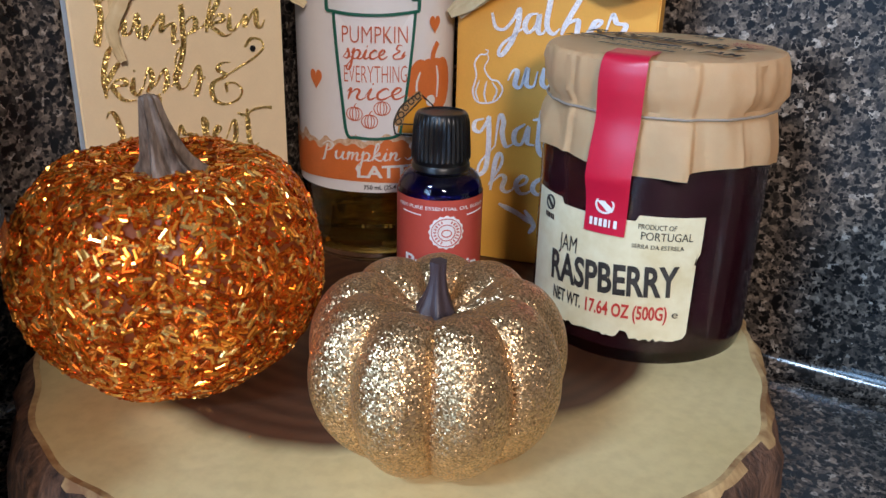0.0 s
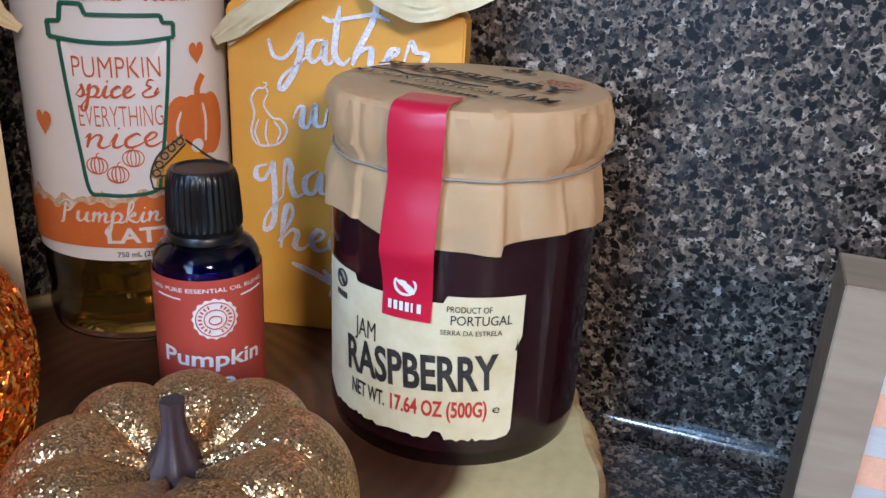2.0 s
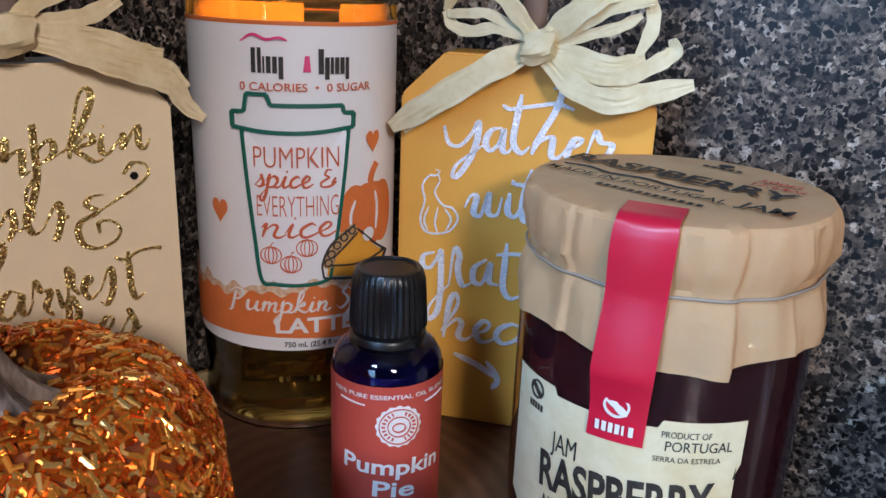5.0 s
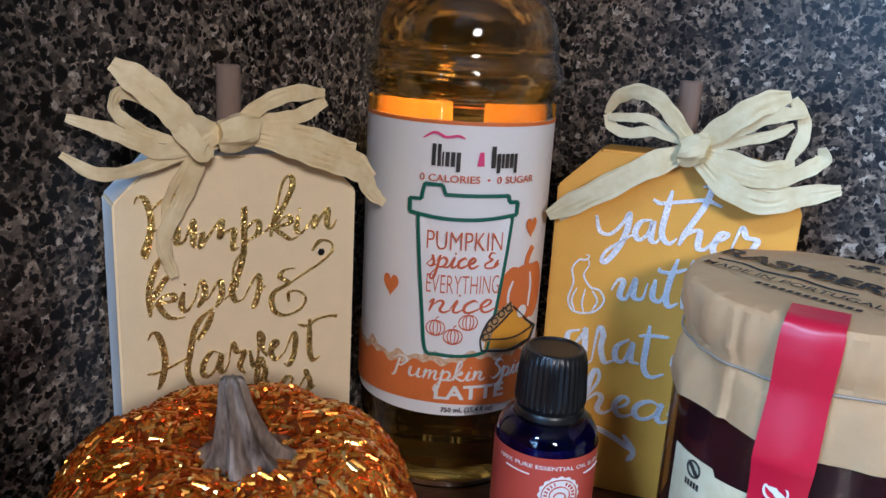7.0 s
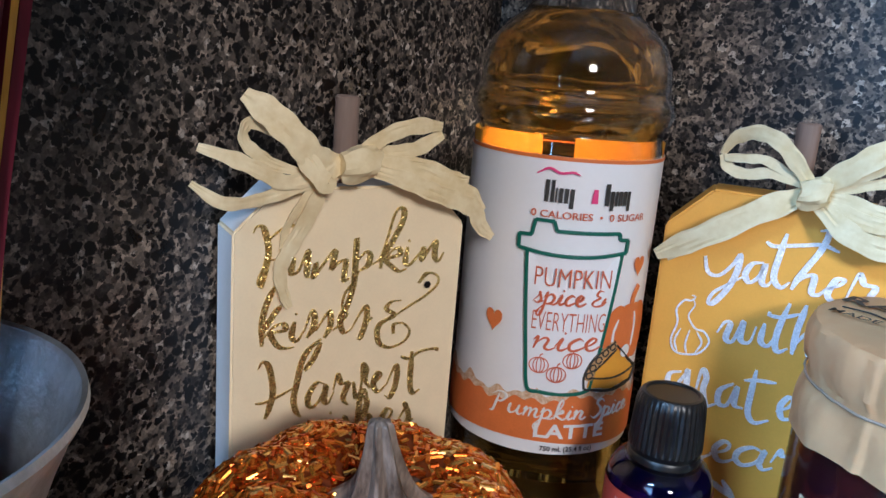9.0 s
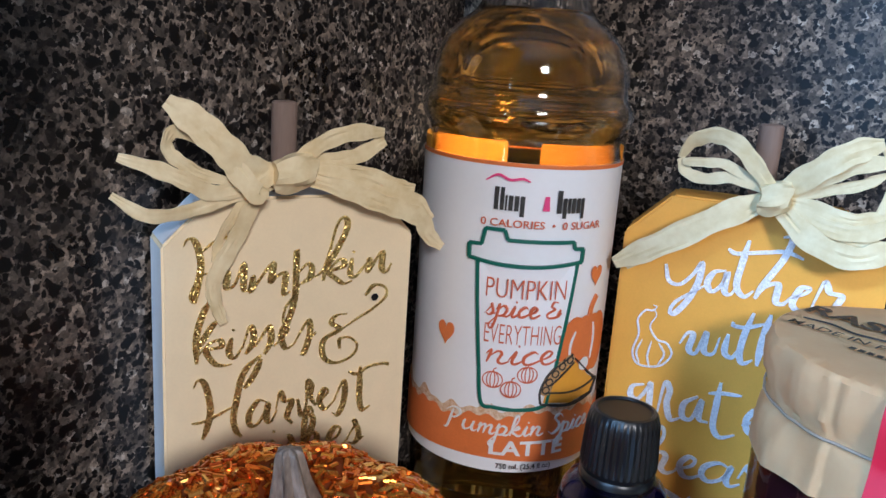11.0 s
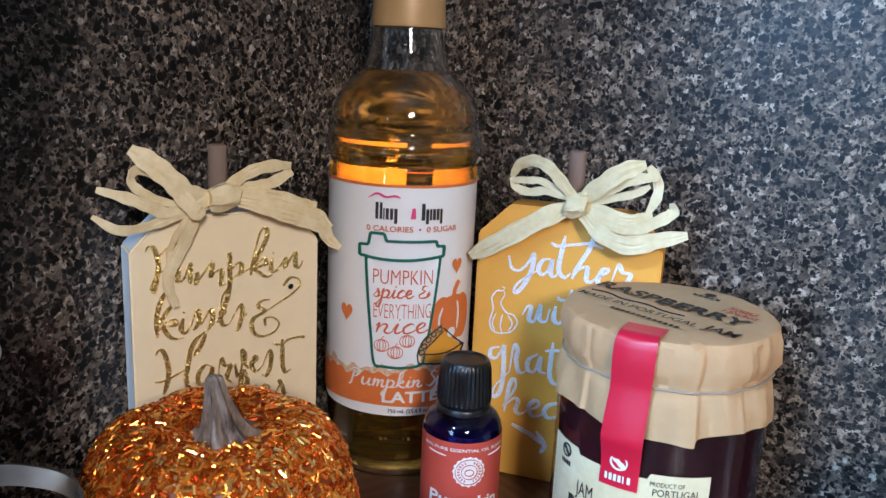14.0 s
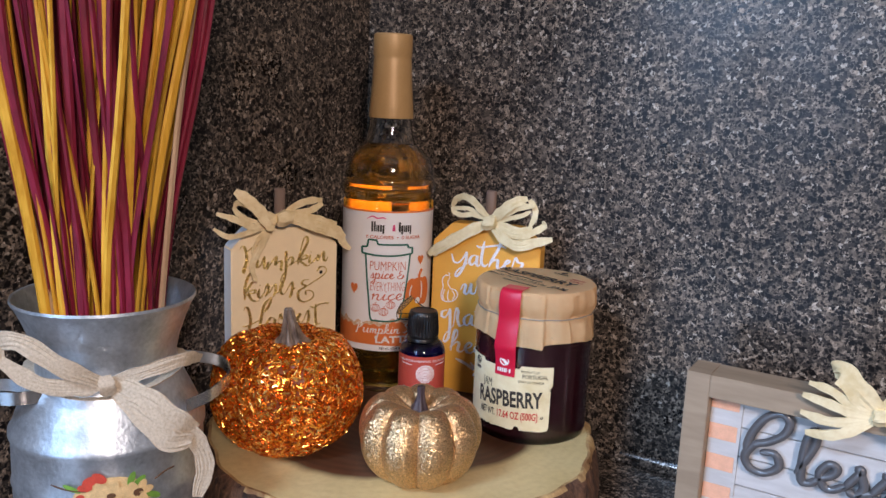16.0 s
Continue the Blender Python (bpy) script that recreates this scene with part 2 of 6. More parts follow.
OIL = plain("oil_dark", (0.010, 0.006, 0.05), 0.3, scale=60)
JAM = plain("raspberry_jam", (0.016, 0.003, 0.005), 0.2, vary=0.4, scale=110)
CAPGOLD = plain("gold_shrink_cap", (0.50, 0.31, 0.13), 0.45, metal=0.12, vary=0.05)
BLACKPLASTIC = plain("black_plastic", (0.006, 0.006, 0.007), 0.34, vary=0.2, spec=0.5)
LABELWHITE = plain("white_label", (0.88, 0.87, 0.88), 0.38, vary=0.02)
LABELORANGE = plain("orange_print", (0.72, 0.19, 0.045), 0.42, vary=0.08, scale=150)
LABELBACK = plain("label_back", (0.88, 0.42, 0.03), 0.5, vary=0.05)
GREENINK = plain("green_print", (0.012, 0.13, 0.09), 0.45, vary=0.05)
RUSTINK = plain("rust_print", (0.60, 0.13, 0.05), 0.45, vary=0.05)
BLACKINK = two_tone("worn_black_print", (0.018, 0.016, 0.015), (0.05, 0.045, 0.04), 300, 0.6, bumps=0.0)
WHITEINK = plain("white_print", (0.82, 0.80, 0.79), 0.45, vary=0.03)
REDINK = plain("red_print", (0.55, 0.045, 0.035), 0.45, vary=0.05)
PINKINK = plain("pink_print", (0.75, 0.06, 0.22), 0.45, vary=0.05)
PIEFILL = plain("pie_print", (0.78, 0.36, 0.03), 0.45, vary=0.06)
CRUST = plain("crust_print", (0.50, 0.30, 0.13), 0.45, vary=0.06)
GOLDFOIL = two_tone("tan_splatter_print", (0.58, 0.33, 0.17), (0.82, 0.66, 0.50), 500, 0.5, bumps=0.0)
OILRED = plain("coral_label", (0.50, 0.075, 0.05), 0.42, vary=0.05)
KRAFT = two_tone("kraft_paper", (0.90, 0.61, 0.32), (0.95, 0.71, 0.42), 40, 0.68, bumps=0.35, dist=0.0012, lo=0.3, hi=0.7)
PARCH = two_tone("parchment_label", (0.68, 0.58, 0.34), (0.80, 0.73, 0.50), 45, 0.55, bumps=0.03, lo=0.35, hi=0.6)
SEALRED = plain("red_satin_seal", (0.58, 0.012, 0.045), 0.33, vary=0.05)
WIRE = plain("grey_elastic", (0.33, 0.28, 0.23), 0.5, vary=0.1)
ZINC = two_tone("galvanised_zinc", (0.38, 0.43, 0.48), (0.62, 0.68, 0.74), 75, 0.42, bumps=0.45, dist=0.0016, metal=0.78, lo=0.35, hi=0.62)
ZINCBRIGHT = plain("bright_steel_strap", (0.62, 0.63, 0.64), 0.26, metal=0.95, vary=0.06)
BURGUNDY = two_tone("burgundy_reed", (0.125, 0.006, 0.018), (0.27, 0.014, 0.046), 90, 0.55, (1, 1, 0.05), 0.3)
OCHRE = two_tone("ochre_reed", (0.58, 0.28, 0.015), (0.83, 0.47, 0.05), 90, 0.55, (1, 1, 0.05), 0.3)
TANREED = two_tone("tan_reed", (0.50, 0.33, 0.20), (0.66, 0.48, 0.32), 90, 0.55, (1, 1, 0.05), 0.3)
GREYWOOD = two_tone("greige_frame_paint", (0.29, 0.215, 0.145), (0.38, 0.29, 0.20), 40, 0.65, (0.15, 1, 1), 0.25)
SHIPLAP = two_tone("whitewashed_plank", (0.50, 0.485, 0.475), (0.62, 0.605, 0.60), 50, 0.6, (0.2, 1, 1), 0.15)
PLAIDORANGE = plain("orange_plaid", (0.80, 0.43, 0.28), 0.6, vary=0.12, scale=200)
CHARCOAL = plain("charcoal_letters", (0.095, 0.095, 0.102), 0.34, vary=0.1, coat=0.5)
LEAFGREEN = plain("decal_green", (0.16, 0.34, 0.05), 0.5, vary=0.25, scale=200)
DECALRED = plain("decal_red", (0.60, 0.07, 0.04), 0.5, vary=0.25, scale=200)
DECALCREAM = plain("decal_cream", (0.72, 0.50, 0.24), 0.5, vary=0.25, scale=200)
DECALBROWN = plain("decal_brown", (0.12, 0.055, 0.025), 0.5, vary=0.25, scale=200)

# ---- building helpers ----


def part(name, bm, material, parent=None, label="", smooth=True):
    """Links a bmesh as one mesh object under a thing or under a part."""
    me = bpy.data.meshes.new(name)
    bm.normal_update()
    bm.to_mesh(me)
    bm.free()
    for m in (material if isinstance(material, (list, tuple)) else [material]):
        me.materials.append(m)
    if smooth:
        me.polygons.foreach_set("use_smooth", [True] * len(me.polygons))
        me.set_sharp_from_angle(angle=radians(28 if name.startswith(("raffia", "jute")) else 38))
    ob = new(name, me)
    if parent is not None:
        ob.parent = parent
    return tagged(ob, label=label) if label else ob


def thing(name, m, label, category, group=""):
    ob = new(name)
    ob.empty_display_size = 0.02
    ob.matrix_basis = m
    return tagged(ob, label, category, group, "thing")


def lathe(profile, segs=64, wobble=None):
    """Surface of revolution of (radius, height) rows; a zero radius closes it."""
    bm = bmesh.new()
    rings = []
    for r, z in profile:
        if r < 1e-6:
            rings.append([bm.verts.new((0, 0, z))])
        else:
            ring = []
            for i in range(segs):
                a = 2 * math.pi * i / segs
                k = wobble(a, z) if wobble else 1.0
                ring.append(bm.verts.new((r * k * math.cos(a), r * k * math.sin(a), z)))
            rings.append(ring)
    for p, q in zip(rings, rings[1:]):
        for i in range(segs):
            j = (i + 1) % segs
            if len(p) == 1 and len(q) == 1:
                break
            if len(p) == 1:
                bm.faces.new((p[0], q[j], q[i]))
            elif len(q) == 1:
                bm.faces.new((p[i], p[j], q[0]))
            else:
                bm.faces.new((p[i], p[j], q[j], q[i]))
    bmesh.ops.recalc_face_normals(bm, faces=bm.faces)
    return bm


def smooth_rows(rows, n=6):
    """Catmull-Rom through rows of numbers."""
    pts = [Vector(r) for r in rows]
    if len(pts) < 3:
        return [pts[0].lerp(pts[-1], i / n) for i in range(n + 1)]
    out = []
    ext = [pts[0] * 2 - pts[1]] + pts + [pts[-1] * 2 - pts[-2]]
    for i in range(1, len(ext) - 2):
        a, b, c, d = ext[i - 1:i + 3]
        for k in range(n):
            t = k / n
            out.append(0.5 * (2 * b + (c - a) * t + (2 * a - 5 * b + 4 * c - d) * t * t + (3 * b - a - 3 * c + d) * t ** 3))
    return out + [pts[-1]]


def box(bm, x0, x1, y0, y1, z0, z1, bevel=0.0):
    r = bmesh.ops.create_cube(bm, size=1)
    for v in r["verts"]:
        v.co = Vector(((x0 + x1) / 2 + v.co.x * (x1 - x0), (y0 + y1) / 2 + v.co.y * (y1 - y0), (z0 + z1) / 2 + v.co.z * (z1 - z0)))
    if bevel:
        es = list({e for v in r["verts"] for e in v.link_edges})
        bmesh.ops.bevel(bm, geom=es, offset=bevel, segments=2, affect="EDGES")
    return bm


def flat_map(lift=0.0):
    """Board face: u to the right, v up, the face looks along -y."""
    return lambda u, v, h=0.0: Vector((u, -(lift + h), v))


def round_map(radius, a0, lift=0.0003):
    """Round a jar: u metres along the wall from the angle a0 (degrees), v up."""
    def put(u, v, h=0.0):
        a, r = radians(a0) + u / radius, radius + lift + h
        return Vector((r * math.cos(a), r * math.sin(a), v))
    return put


def stroke(bm, pts, width, put, thick=0.0003, taper=True, pen=0.0):
    """A pen line through 2D points, mapped on a surface. pen: how much heavier down-strokes are."""
    rows = smooth_rows([(p[0], p[1], 0) for p in pts], 7) if len(pts) > 2 else smooth_rows([(p[0], p[1], 0) for p in pts], 4)
    n = len(rows)
    prev = None
    for i, p in enumerate(rows):
        t = (rows[min(i + 1, n - 1)] - rows[max(i - 1, 0)])
        if t.length < 1e-9:
            t = Vector((1, 0, 0))
        t.normalize()
        s = Vector((-t.y, t.x, 0))
        w = width * (1 - pen * 0.5 + pen * max(0, -t.y))
        if taper:
            w *= min(1.0, 0.45 + 3.0 * min(i, n - 1 - i) / n)
        a, b = p + s * w / 2, p - s * w / 2
        q = [bm.verts.new(put(a.x, a.y)), bm.verts.new(put(a.x, a.y, thick)), bm.verts.new(put(b.x, b.y, thick)), bm.verts.new(put(b.x, b.y))]
        if prev:
            for k in range(4):
                bm.faces.new((prev[k], prev[(k + 1) % 4], q[(k + 1) % 4], q[k]))
        else:
            bm.faces.new(q)
        prev = q
    bm.faces.new(prev[::-1])


def blob(bm, pts, put, lift=0.0002, rings=4):
    """A filled outline mapped on a surface."""
    c = sum((Vector((p[0], p[1])) for p in pts), Vector((0, 0))) / len(pts)
    mid = bm.verts.new(put(c.x, c.y, lift))
    prev = None
    for k in range(1, rings + 1):
        ring = [bm.verts.new(put(*(c + (Vector((p[0], p[1])) - c) * k / rings), lift)) for p in pts]
        for i in range(len(pts)):
            j = (i + 1) % len(pts)
            bm.faces.new((mid, ring[i], ring[j]) if prev is None else (prev[i], ring[i], ring[j], prev[j]))
        prev = ring
    return bm


def oval(cx, cy, rx, ry, n=20, turn=0.0):
    out = []
    for i in range(n):
        a = 2 * math.pi * i / n
        x, y = rx * math.cos(a), ry * math.sin(a)
        out.append((cx + x * math.cos(turn) - y * math.sin(turn), cy + x * math.sin(turn) + y * math.cos(turn)))
    return out


def letters(body, u, v, height, width=None, shear=0.0, bold=0.0, align="LEFT", turn=0.0, space=1.0):
    """Built-in font as flat triangles: (points, faces) with cap height and overall width in metres."""
    cu = bpy.data.curves.new("text", "FONT")
    cu.body, cu.shear, cu.offset, cu.resolution_u, cu.space_character = body, shear, bold, 3, space
    ob = bpy.data.objects.new("text", cu)
    scene.collection.objects.link(ob)
    bpy.context.view_layer.update()
    me = bpy.data.meshes.new_from_object(ob.evaluated_get(bpy.context.evaluated_depsgraph_get()))
    co = np.zeros(len(me.vertices) * 3)
    me.vertices.foreach_get("co", co)
    co = co.reshape(-1, 3)[:, :2]
    faces = [tuple(p.vertices) for p in me.polygons]
    bpy.data.objects.remove(ob)
    bpy.data.curves.remove(cu)
    bpy.data.meshes.remove(me)
    x0, x1 = co[:, 0].min(), co[:, 0].max()
    ky = height / 0.73
    kx = width / (x1 - x0) if width else ky
    co = np.stack([(co[:, 0] - x0) * kx, co[:, 1] * ky], 1)
    if align == "CENTER":
        co[:, 0] -= (x1 - x0) * kx / 2
    c, s = math.cos(turn), math.sin(turn)
    co = np.stack([u + co[:, 0] * c - co[:, 1] * s, v + co[:, 0] * s + co[:, 1] * c], 1)
    return co, faces


def add_letters(bm, put, *args, lift=0.0002, **kw):
    co, faces = letters(*args, **kw)
    vs = [bm.verts.new(put(x, y, lift)) for x, y in co]
    for f in faces:
        try:
            bm.faces.new([vs[i] for i in f])
        except ValueError:
            pass


# brush-script alphabet: pen strokes with x-height 1, and the advance
SCRIPT = {
    "a": (1.05, [[(0.75, 0.85), (0.45, 1), (0.1, 0.7), (0.05, 0.25), (0.3, 0), (0.65, 0.3), (0.8, 0.95), (0.75, 0.3), (0.9, 0), (1.15, 0.2)]]),
    "b": (0.8, [[(0, 0.3), (0.35, 1.6), (0.28, 2.2), (0.12, 1.6), (0.12, 0.3), (0.3, 0), (0.62, 0.3), (0.5, 0.85), (0.25, 0.75)]]),
    "c": (0.7, [[(0.6, 0.85), (0.4, 1), (0.1, 0.6), (0.15, 0.1), (0.4, 0), (0.75, 0.3)]]),
    "d": (1.05, [[(0.75, 0.85), (0.45, 1), (0.1, 0.7), (0.05, 0.25), (0.3, 0), (0.65, 0.3), (0.85, 2.1), (0.75, 0.3), (0.9, 0), (1.15, 0.2)]]),
    "e": (0.72, [[(0, 0.25), (0.4, 0.55), (0.5, 0.88), (0.3, 1), (0.1, 0.55), (0.25, 0.05), (0.5, 0), (0.8, 0.3)]]),
    "f": (0.65, [[(0, 0.3), (0.4, 1.7), (0.35, 2.1), (0.2, 1.7), (0.2, -0.8), (0.35, -1), (0.35, -0.2), (0.15, 0.1), (0.7, 0.25)]]),
    "g": (1.05, [[(0.75, 0.85), (0.45, 1), (0.1, 0.7), (0.05, 0.25), (0.3, 0), (0.65, 0.3), (0.8, 0.95), (0.7, -0.6), (0.35, -1.15), (0.0, -0.85), (0.5, -0.25), (1.1, 0.2)]]),
    "h": (0.95, [[(0, 0.3), (0.38, 1.6), (0.3, 2.2), (0.14, 1.8), (0.1, 0)], [(0.1, 0.4), (0.4, 0.95), (0.6, 0.8), (0.55, 0.2), (0.75, 0), (1, 0.25)]]),
    "i": (0.5, [[(0, 0.3), (0.2, 1), (0.15, 0.25), (0.3, 0), (0.55, 0.25)], [(0.22, 1.38), (0.25, 1.5)]]),
    "k": (0.88, [[(0, 0.3), (0.38, 1.6), (0.3, 2.2), (0.14, 1.8), (0.1, 0)], [(0.1, 0.4), (0.45, 1), (0.55, 0.75), (0.15, 0.5), (0.5, 0.1), (0.75, 0), (0.95, 0.25)]]),
    "l": (0.5, [[(0, 0.3), (0.35, 1.6), (0.28, 2.2), (0.12, 1.6), (0.15, 0.2), (0.35, 0), (0.6, 0.25)]]),
    "m": (1.2, [[(0, 0.7), (0.15, 1), (0.12, 0)], [(0.12, 0.4), (0.35, 0.95), (0.5, 0.8), (0.48, 0)], [(0.48, 0.4), (0.75, 0.95), (0.9, 0.8), (0.88, 0.2), (1.05, 0), (1.25, 0.25)]]),
    "n": (0.95, [[(0, 0.7), (0.15, 1), (0.12, 0)], [(0.12, 0.4), (0.4, 0.95), (0.6, 0.8), (0.55, 0.2), (0.75, 0), (1, 0.25)]]),
    "p": (0.95, [[(0, 0.6), (0.15, 1.1), (0.12, -0.9), (-0.05, -1.3), (-0.2, -0.9), (0.12, -0.1)], [(0.12, 0.5), (0.4, 1), (0.7, 0.7), (0.6, 0.15), (0.3, 0), (0.12, 0.2)], [(0.5, 0.05), (0.8, 0), (1, 0.25)]]),
    "r": (0.8, [[(0, 0.4), (0.15, 1.1), (0.25, 0.85), (0.55, 0.9), (0.5, 0.3), (0.65, 0), (0.9, 0.25)]]),
    "s": (0.66, [[(0, 0.1), (0.35, 0.95), (0.3, 1.05), (0.5, 0.4), (0.35, 0), (0.1, 0.12)], [(0.35, 0), (0.7, 0.25)]]),
    "t": (0.6, [[(0, 0.3), (0.3, 1.9), (0.2, 0.3), (0.4, 0), (0.7, 0.25)], [(-0.1, 1.3), (0.75, 1.42)]]),
    "u": (1.1, [[(0, 0.8), (0.12, 1), (0.1, 0.35), (0.3, 0), (0.6, 0.3), (0.75, 1), (0.72, 0.3), (0.9, 0), (1.15, 0.25)]]),
    "v": (0.78, [[(0, 0.8), (0.15, 1), (0.25, 0.1), (0.35, 0), (0.65, 0.7), (0.6, 1), (0.8, 0.9)]]),
    "w": (1.35, [[(0, 0.8), (0.12, 1), (0.15, 0.2), (0.35, 0), (0.6, 0.4), (0.65, 0.95), (0.65, 0.2), (0.9, 0), (1.15, 0.5), (1.15, 1), (1.4, 0.9)]]),
    "P": (1.25, [[(0.35, 1.75), (0.28, 0.4), (0.2, -0.3), (0.0, -0.4)], [(-0.15, 1.5), (0.25, 2), (0.75, 1.95), (0.9, 1.45), (0.6, 0.95), (0.3, 0.95)]]),
    "S": (0.85, [[(0.8, 1.75), (0.5, 2.1), (0.2, 1.7), (0.6, 1.1), (0.7, 0.5), (0.3, 0), (-0.05, 0.3)]]),
    "B": (1.30, [[(-0.1, 0.65), (0.0, 1.5), (0.28, 2.25), (0.65, 2.55), (0.92, 2.3), (0.84, 1.75), (0.48, 1.3), (0.12, 1.05), (-0.08, 0.5), (0.1, 0.05), (0.5, -0.05), (0.85, 0.35), (0.7, 0.85), (0.3, 0.8)]]),
    "&": (1.15, [[(1.05, 0.45), (0.75, 0.05), (0.2, 0.0), (0.05, 0.4), (0.5, 0.85), (0.2, 1.1), (0.3, 1.55), (0.6, 1.5)], [(0.75, 0.2), (0.95, 0.8)]]),
}


def script(bm, put, body, u, v, width, xh, pen=0.0008, heavy=0.7, slant=0.12, rise=0.0, thick=0.0004):
    """Writes a word in brush script from (u, v), as wide as width, with x-height xh; rise: slope of the line."""
    total = sum(SCRIPT[c][0] if c in SCRIPT else 0.5 for c in body)
    k, x = width / total, u
    for i, c in enumerate(body):
        if c not in SCRIPT:
            x += 0.5 * k
            continue
        adv, lines = SCRIPT[c]
        for j, line in enumerate(lines):
            rise_by = ((i * 3 + j) % 7) * max(thick * 0.04, 0.00003)
            stroke(bm, [(x + (px * k) + py * xh * slant, v + py * xh + (x - u) * rise) for px, py in line], pen, put, thick + rise_by, True, heavy)
        x += adv * k


def ribbon(bm, rows, width, face=(0, -1, 0), thick=0.0004, folds=2, seed=0, taper=(0.7, 0.6)):
    """A strip of dry raffia through 3D rows: pleated across, slightly uneven in width. Rows may carry a fourth number, the turn in degrees."""
    rnd = random.Random(seed)
    pts = smooth_rows([(*r[:3], r[3] if len(r) > 3 else 0.0) for r in rows], 8)
    n, across = len(pts), 2 * folds + 1
    jag = [rnd.uniform(-1, 1) for _ in range(across)]
    prev = None
    for i, p in enumerate(pts):
        a, b = pts[max(i - 1, 0)].to_3d(), pts[min(i + 1, n - 1)].to_3d()
        t = (b - a).normalized() if (b - a).length > 1e-9 else Vector((1, 0, 0))
        f = Vector(face)
        s = t.cross(f)
        s = s.normalized() if s.length > 1e-6 else Vector((0, 0, 1))
        up = s.cross(t).normalized()
        turn = radians(p[3])
        s2 = s * math.cos(turn) + up * math.sin(turn)
        u2 = s2.cross(t).normalized()
        e = i / (n - 1)
        w = width * (taper[0] + (1 - taper[0]) * min(1, e * 5)) * (taper[1] + (1 - taper[1]) * min(1, (1 - e) * 5)) * (1 + 0.07 * math.sin(i * 0.9 + seed))
        top, low = [], []
        for k in range(across):
            x = (k / (across - 1) - 0.5) * w
            h = 0.032 * width * jag[k] * (0.6 + 0.4 * math.sin(i * 0.35 + seed)) + 0.012 * width * math.sin(i * 0.45 + k * 2.3 + seed)
            base = p.to_3d() + s2 * x + u2 * h
            top.append(bm.verts.new(base + u2 * thick / 2))
            low.append(bm.verts.new(base - u2 * thick / 2))
        loop = top + low[::-1]
        if prev:
            m = len(loop)
            for k in range(m):
                bm.faces.new((prev[k], prev[(k + 1) % m], loop[(k + 1) % m], loop[k]))
        else:
            bm.faces.new(loop[::-1])
        prev = loop
    bm.faces.new(prev)
    bmesh.ops.recalc_face_normals(bm, faces=bm.faces)


def rounded_script(bm, put, body, u, v, width, xh, radius, slant):
    """The same script as solid rounded strokes, for raised letters."""
    total = sum(SCRIPT[c][0] for c in body)
    k, x = width / total, u
    for c in body:
        adv, lines = SCRIPT[c]
        for line in lines:
            pts = smooth_rows([(x + px * k + py * xh * slant, v + py * xh, 0.0) for px, py in line], 6)
            prev = None
            for i, p in enumerate(pts):
                d = (pts[min(i + 1, len(pts) - 1)] - pts[max(i - 1, 0)]).to_3d().normalized()
                side = Vector((-d.y, d.x, 0))
                e = min(i, len(pts) - 1 - i)
                r = radius * (0.45, 0.85)[e] if e < 2 else radius * (1.0 + 0.18 * abs(d.y))
                cur = []
                for q in range(10):
                    a = 2 * math.pi * q / 10
                    w = p.to_3d() + side * r * math.cos(a)
                    cur.append(bm.verts.new(put(w.x, w.y, 0.0022 + 0.0022 * math.sin(a))))
                if prev:
                    for q in range(10):
                        bm.faces.new((prev[q], prev[(q + 1) % 10], cur[(q + 1) % 10], cur[q]))
                else:
                    bm.faces.new(cur[::-1])
                prev = cur
            bm.faces.new(prev)
        x += adv * k
    bmesh.ops.recalc_face_normals(bm, faces=bm.faces)


def blockish(name, boxes_, material, parent=None, label="", bevel=0.0):
    bm = bmesh.new()
    for b in boxes_:
        box(bm, *b, bevel=bevel)
    return part(name, bm, material, parent, label, smooth=False)

# ---- the room ----


def setting(name, boxes_, material, label, category="", bevel=0.0):
    ob = blockish(name, boxes_, material, bevel=bevel)
    return tagged(ob, label, category, kind="structure")


WX, WY = CORNER
setting("wall_north", [(WX - 0.1, EAST, WY, WY + 0.1, FLOOR, CEIL)], GRANITE, "speckled black and grey granite-pattern splash wall", "wall")
setting("wall_west", [(WX - 0.1, WX, RETURN, WY, FLOOR, CEIL)], GRANITE, "speckled granite-pattern splash wall meeting the corner", "wall")
setting("wall_return", [(WEST, WX - 0.1, RETURN, RETURN + 0.1, FLOOR, CEIL)], WALLPAINT, "plain painted return wall", "wall")
setting("wall_far_west", [(WEST - 0.1, WEST, SOUTH - 0.1, RETURN + 0.1, FLOOR, CEIL)], WALLPAINT, "plain painted room wall", "wall")
setting("wall_east", [(EAST, EAST + 0.1, SOUTH - 0.1, WY + 0.1, FLOOR, CEIL)], WALLPAINT, "plain beige painted room wall", "wall")
setting("wall_south", [(WEST, EAST, SOUTH - 0.1, SOUTH, FLOOR, WINDOW[2]), (WEST, EAST, SOUTH - 0.1, SOUTH, WINDOW[3], CEIL),
                       (WEST, WINDOW[0], SOUTH - 0.1, SOUTH, WINDOW[2], WINDOW[3]), (WINDOW[1], EAST, SOUTH - 0.1, SOUTH, WINDOW[2], WINDOW[3])], WALLPAINT, "plain beige painted wall round a window", "wall")
setting("floor", [(WEST - 0.1, EAST + 0.1, SOUTH - 0.1, WY + 0.1, FLOOR - 0.05, FLOOR)], FLOORING, "brown wooden kitchen floor", "floor")
setting("ceiling", [(WEST - 0.1, EAST + 0.1, SOUTH - 0.1, WY + 0.1, CEIL, CEIL + 0.05)], CEILPAINT, "plain white ceiling", "ceiling")


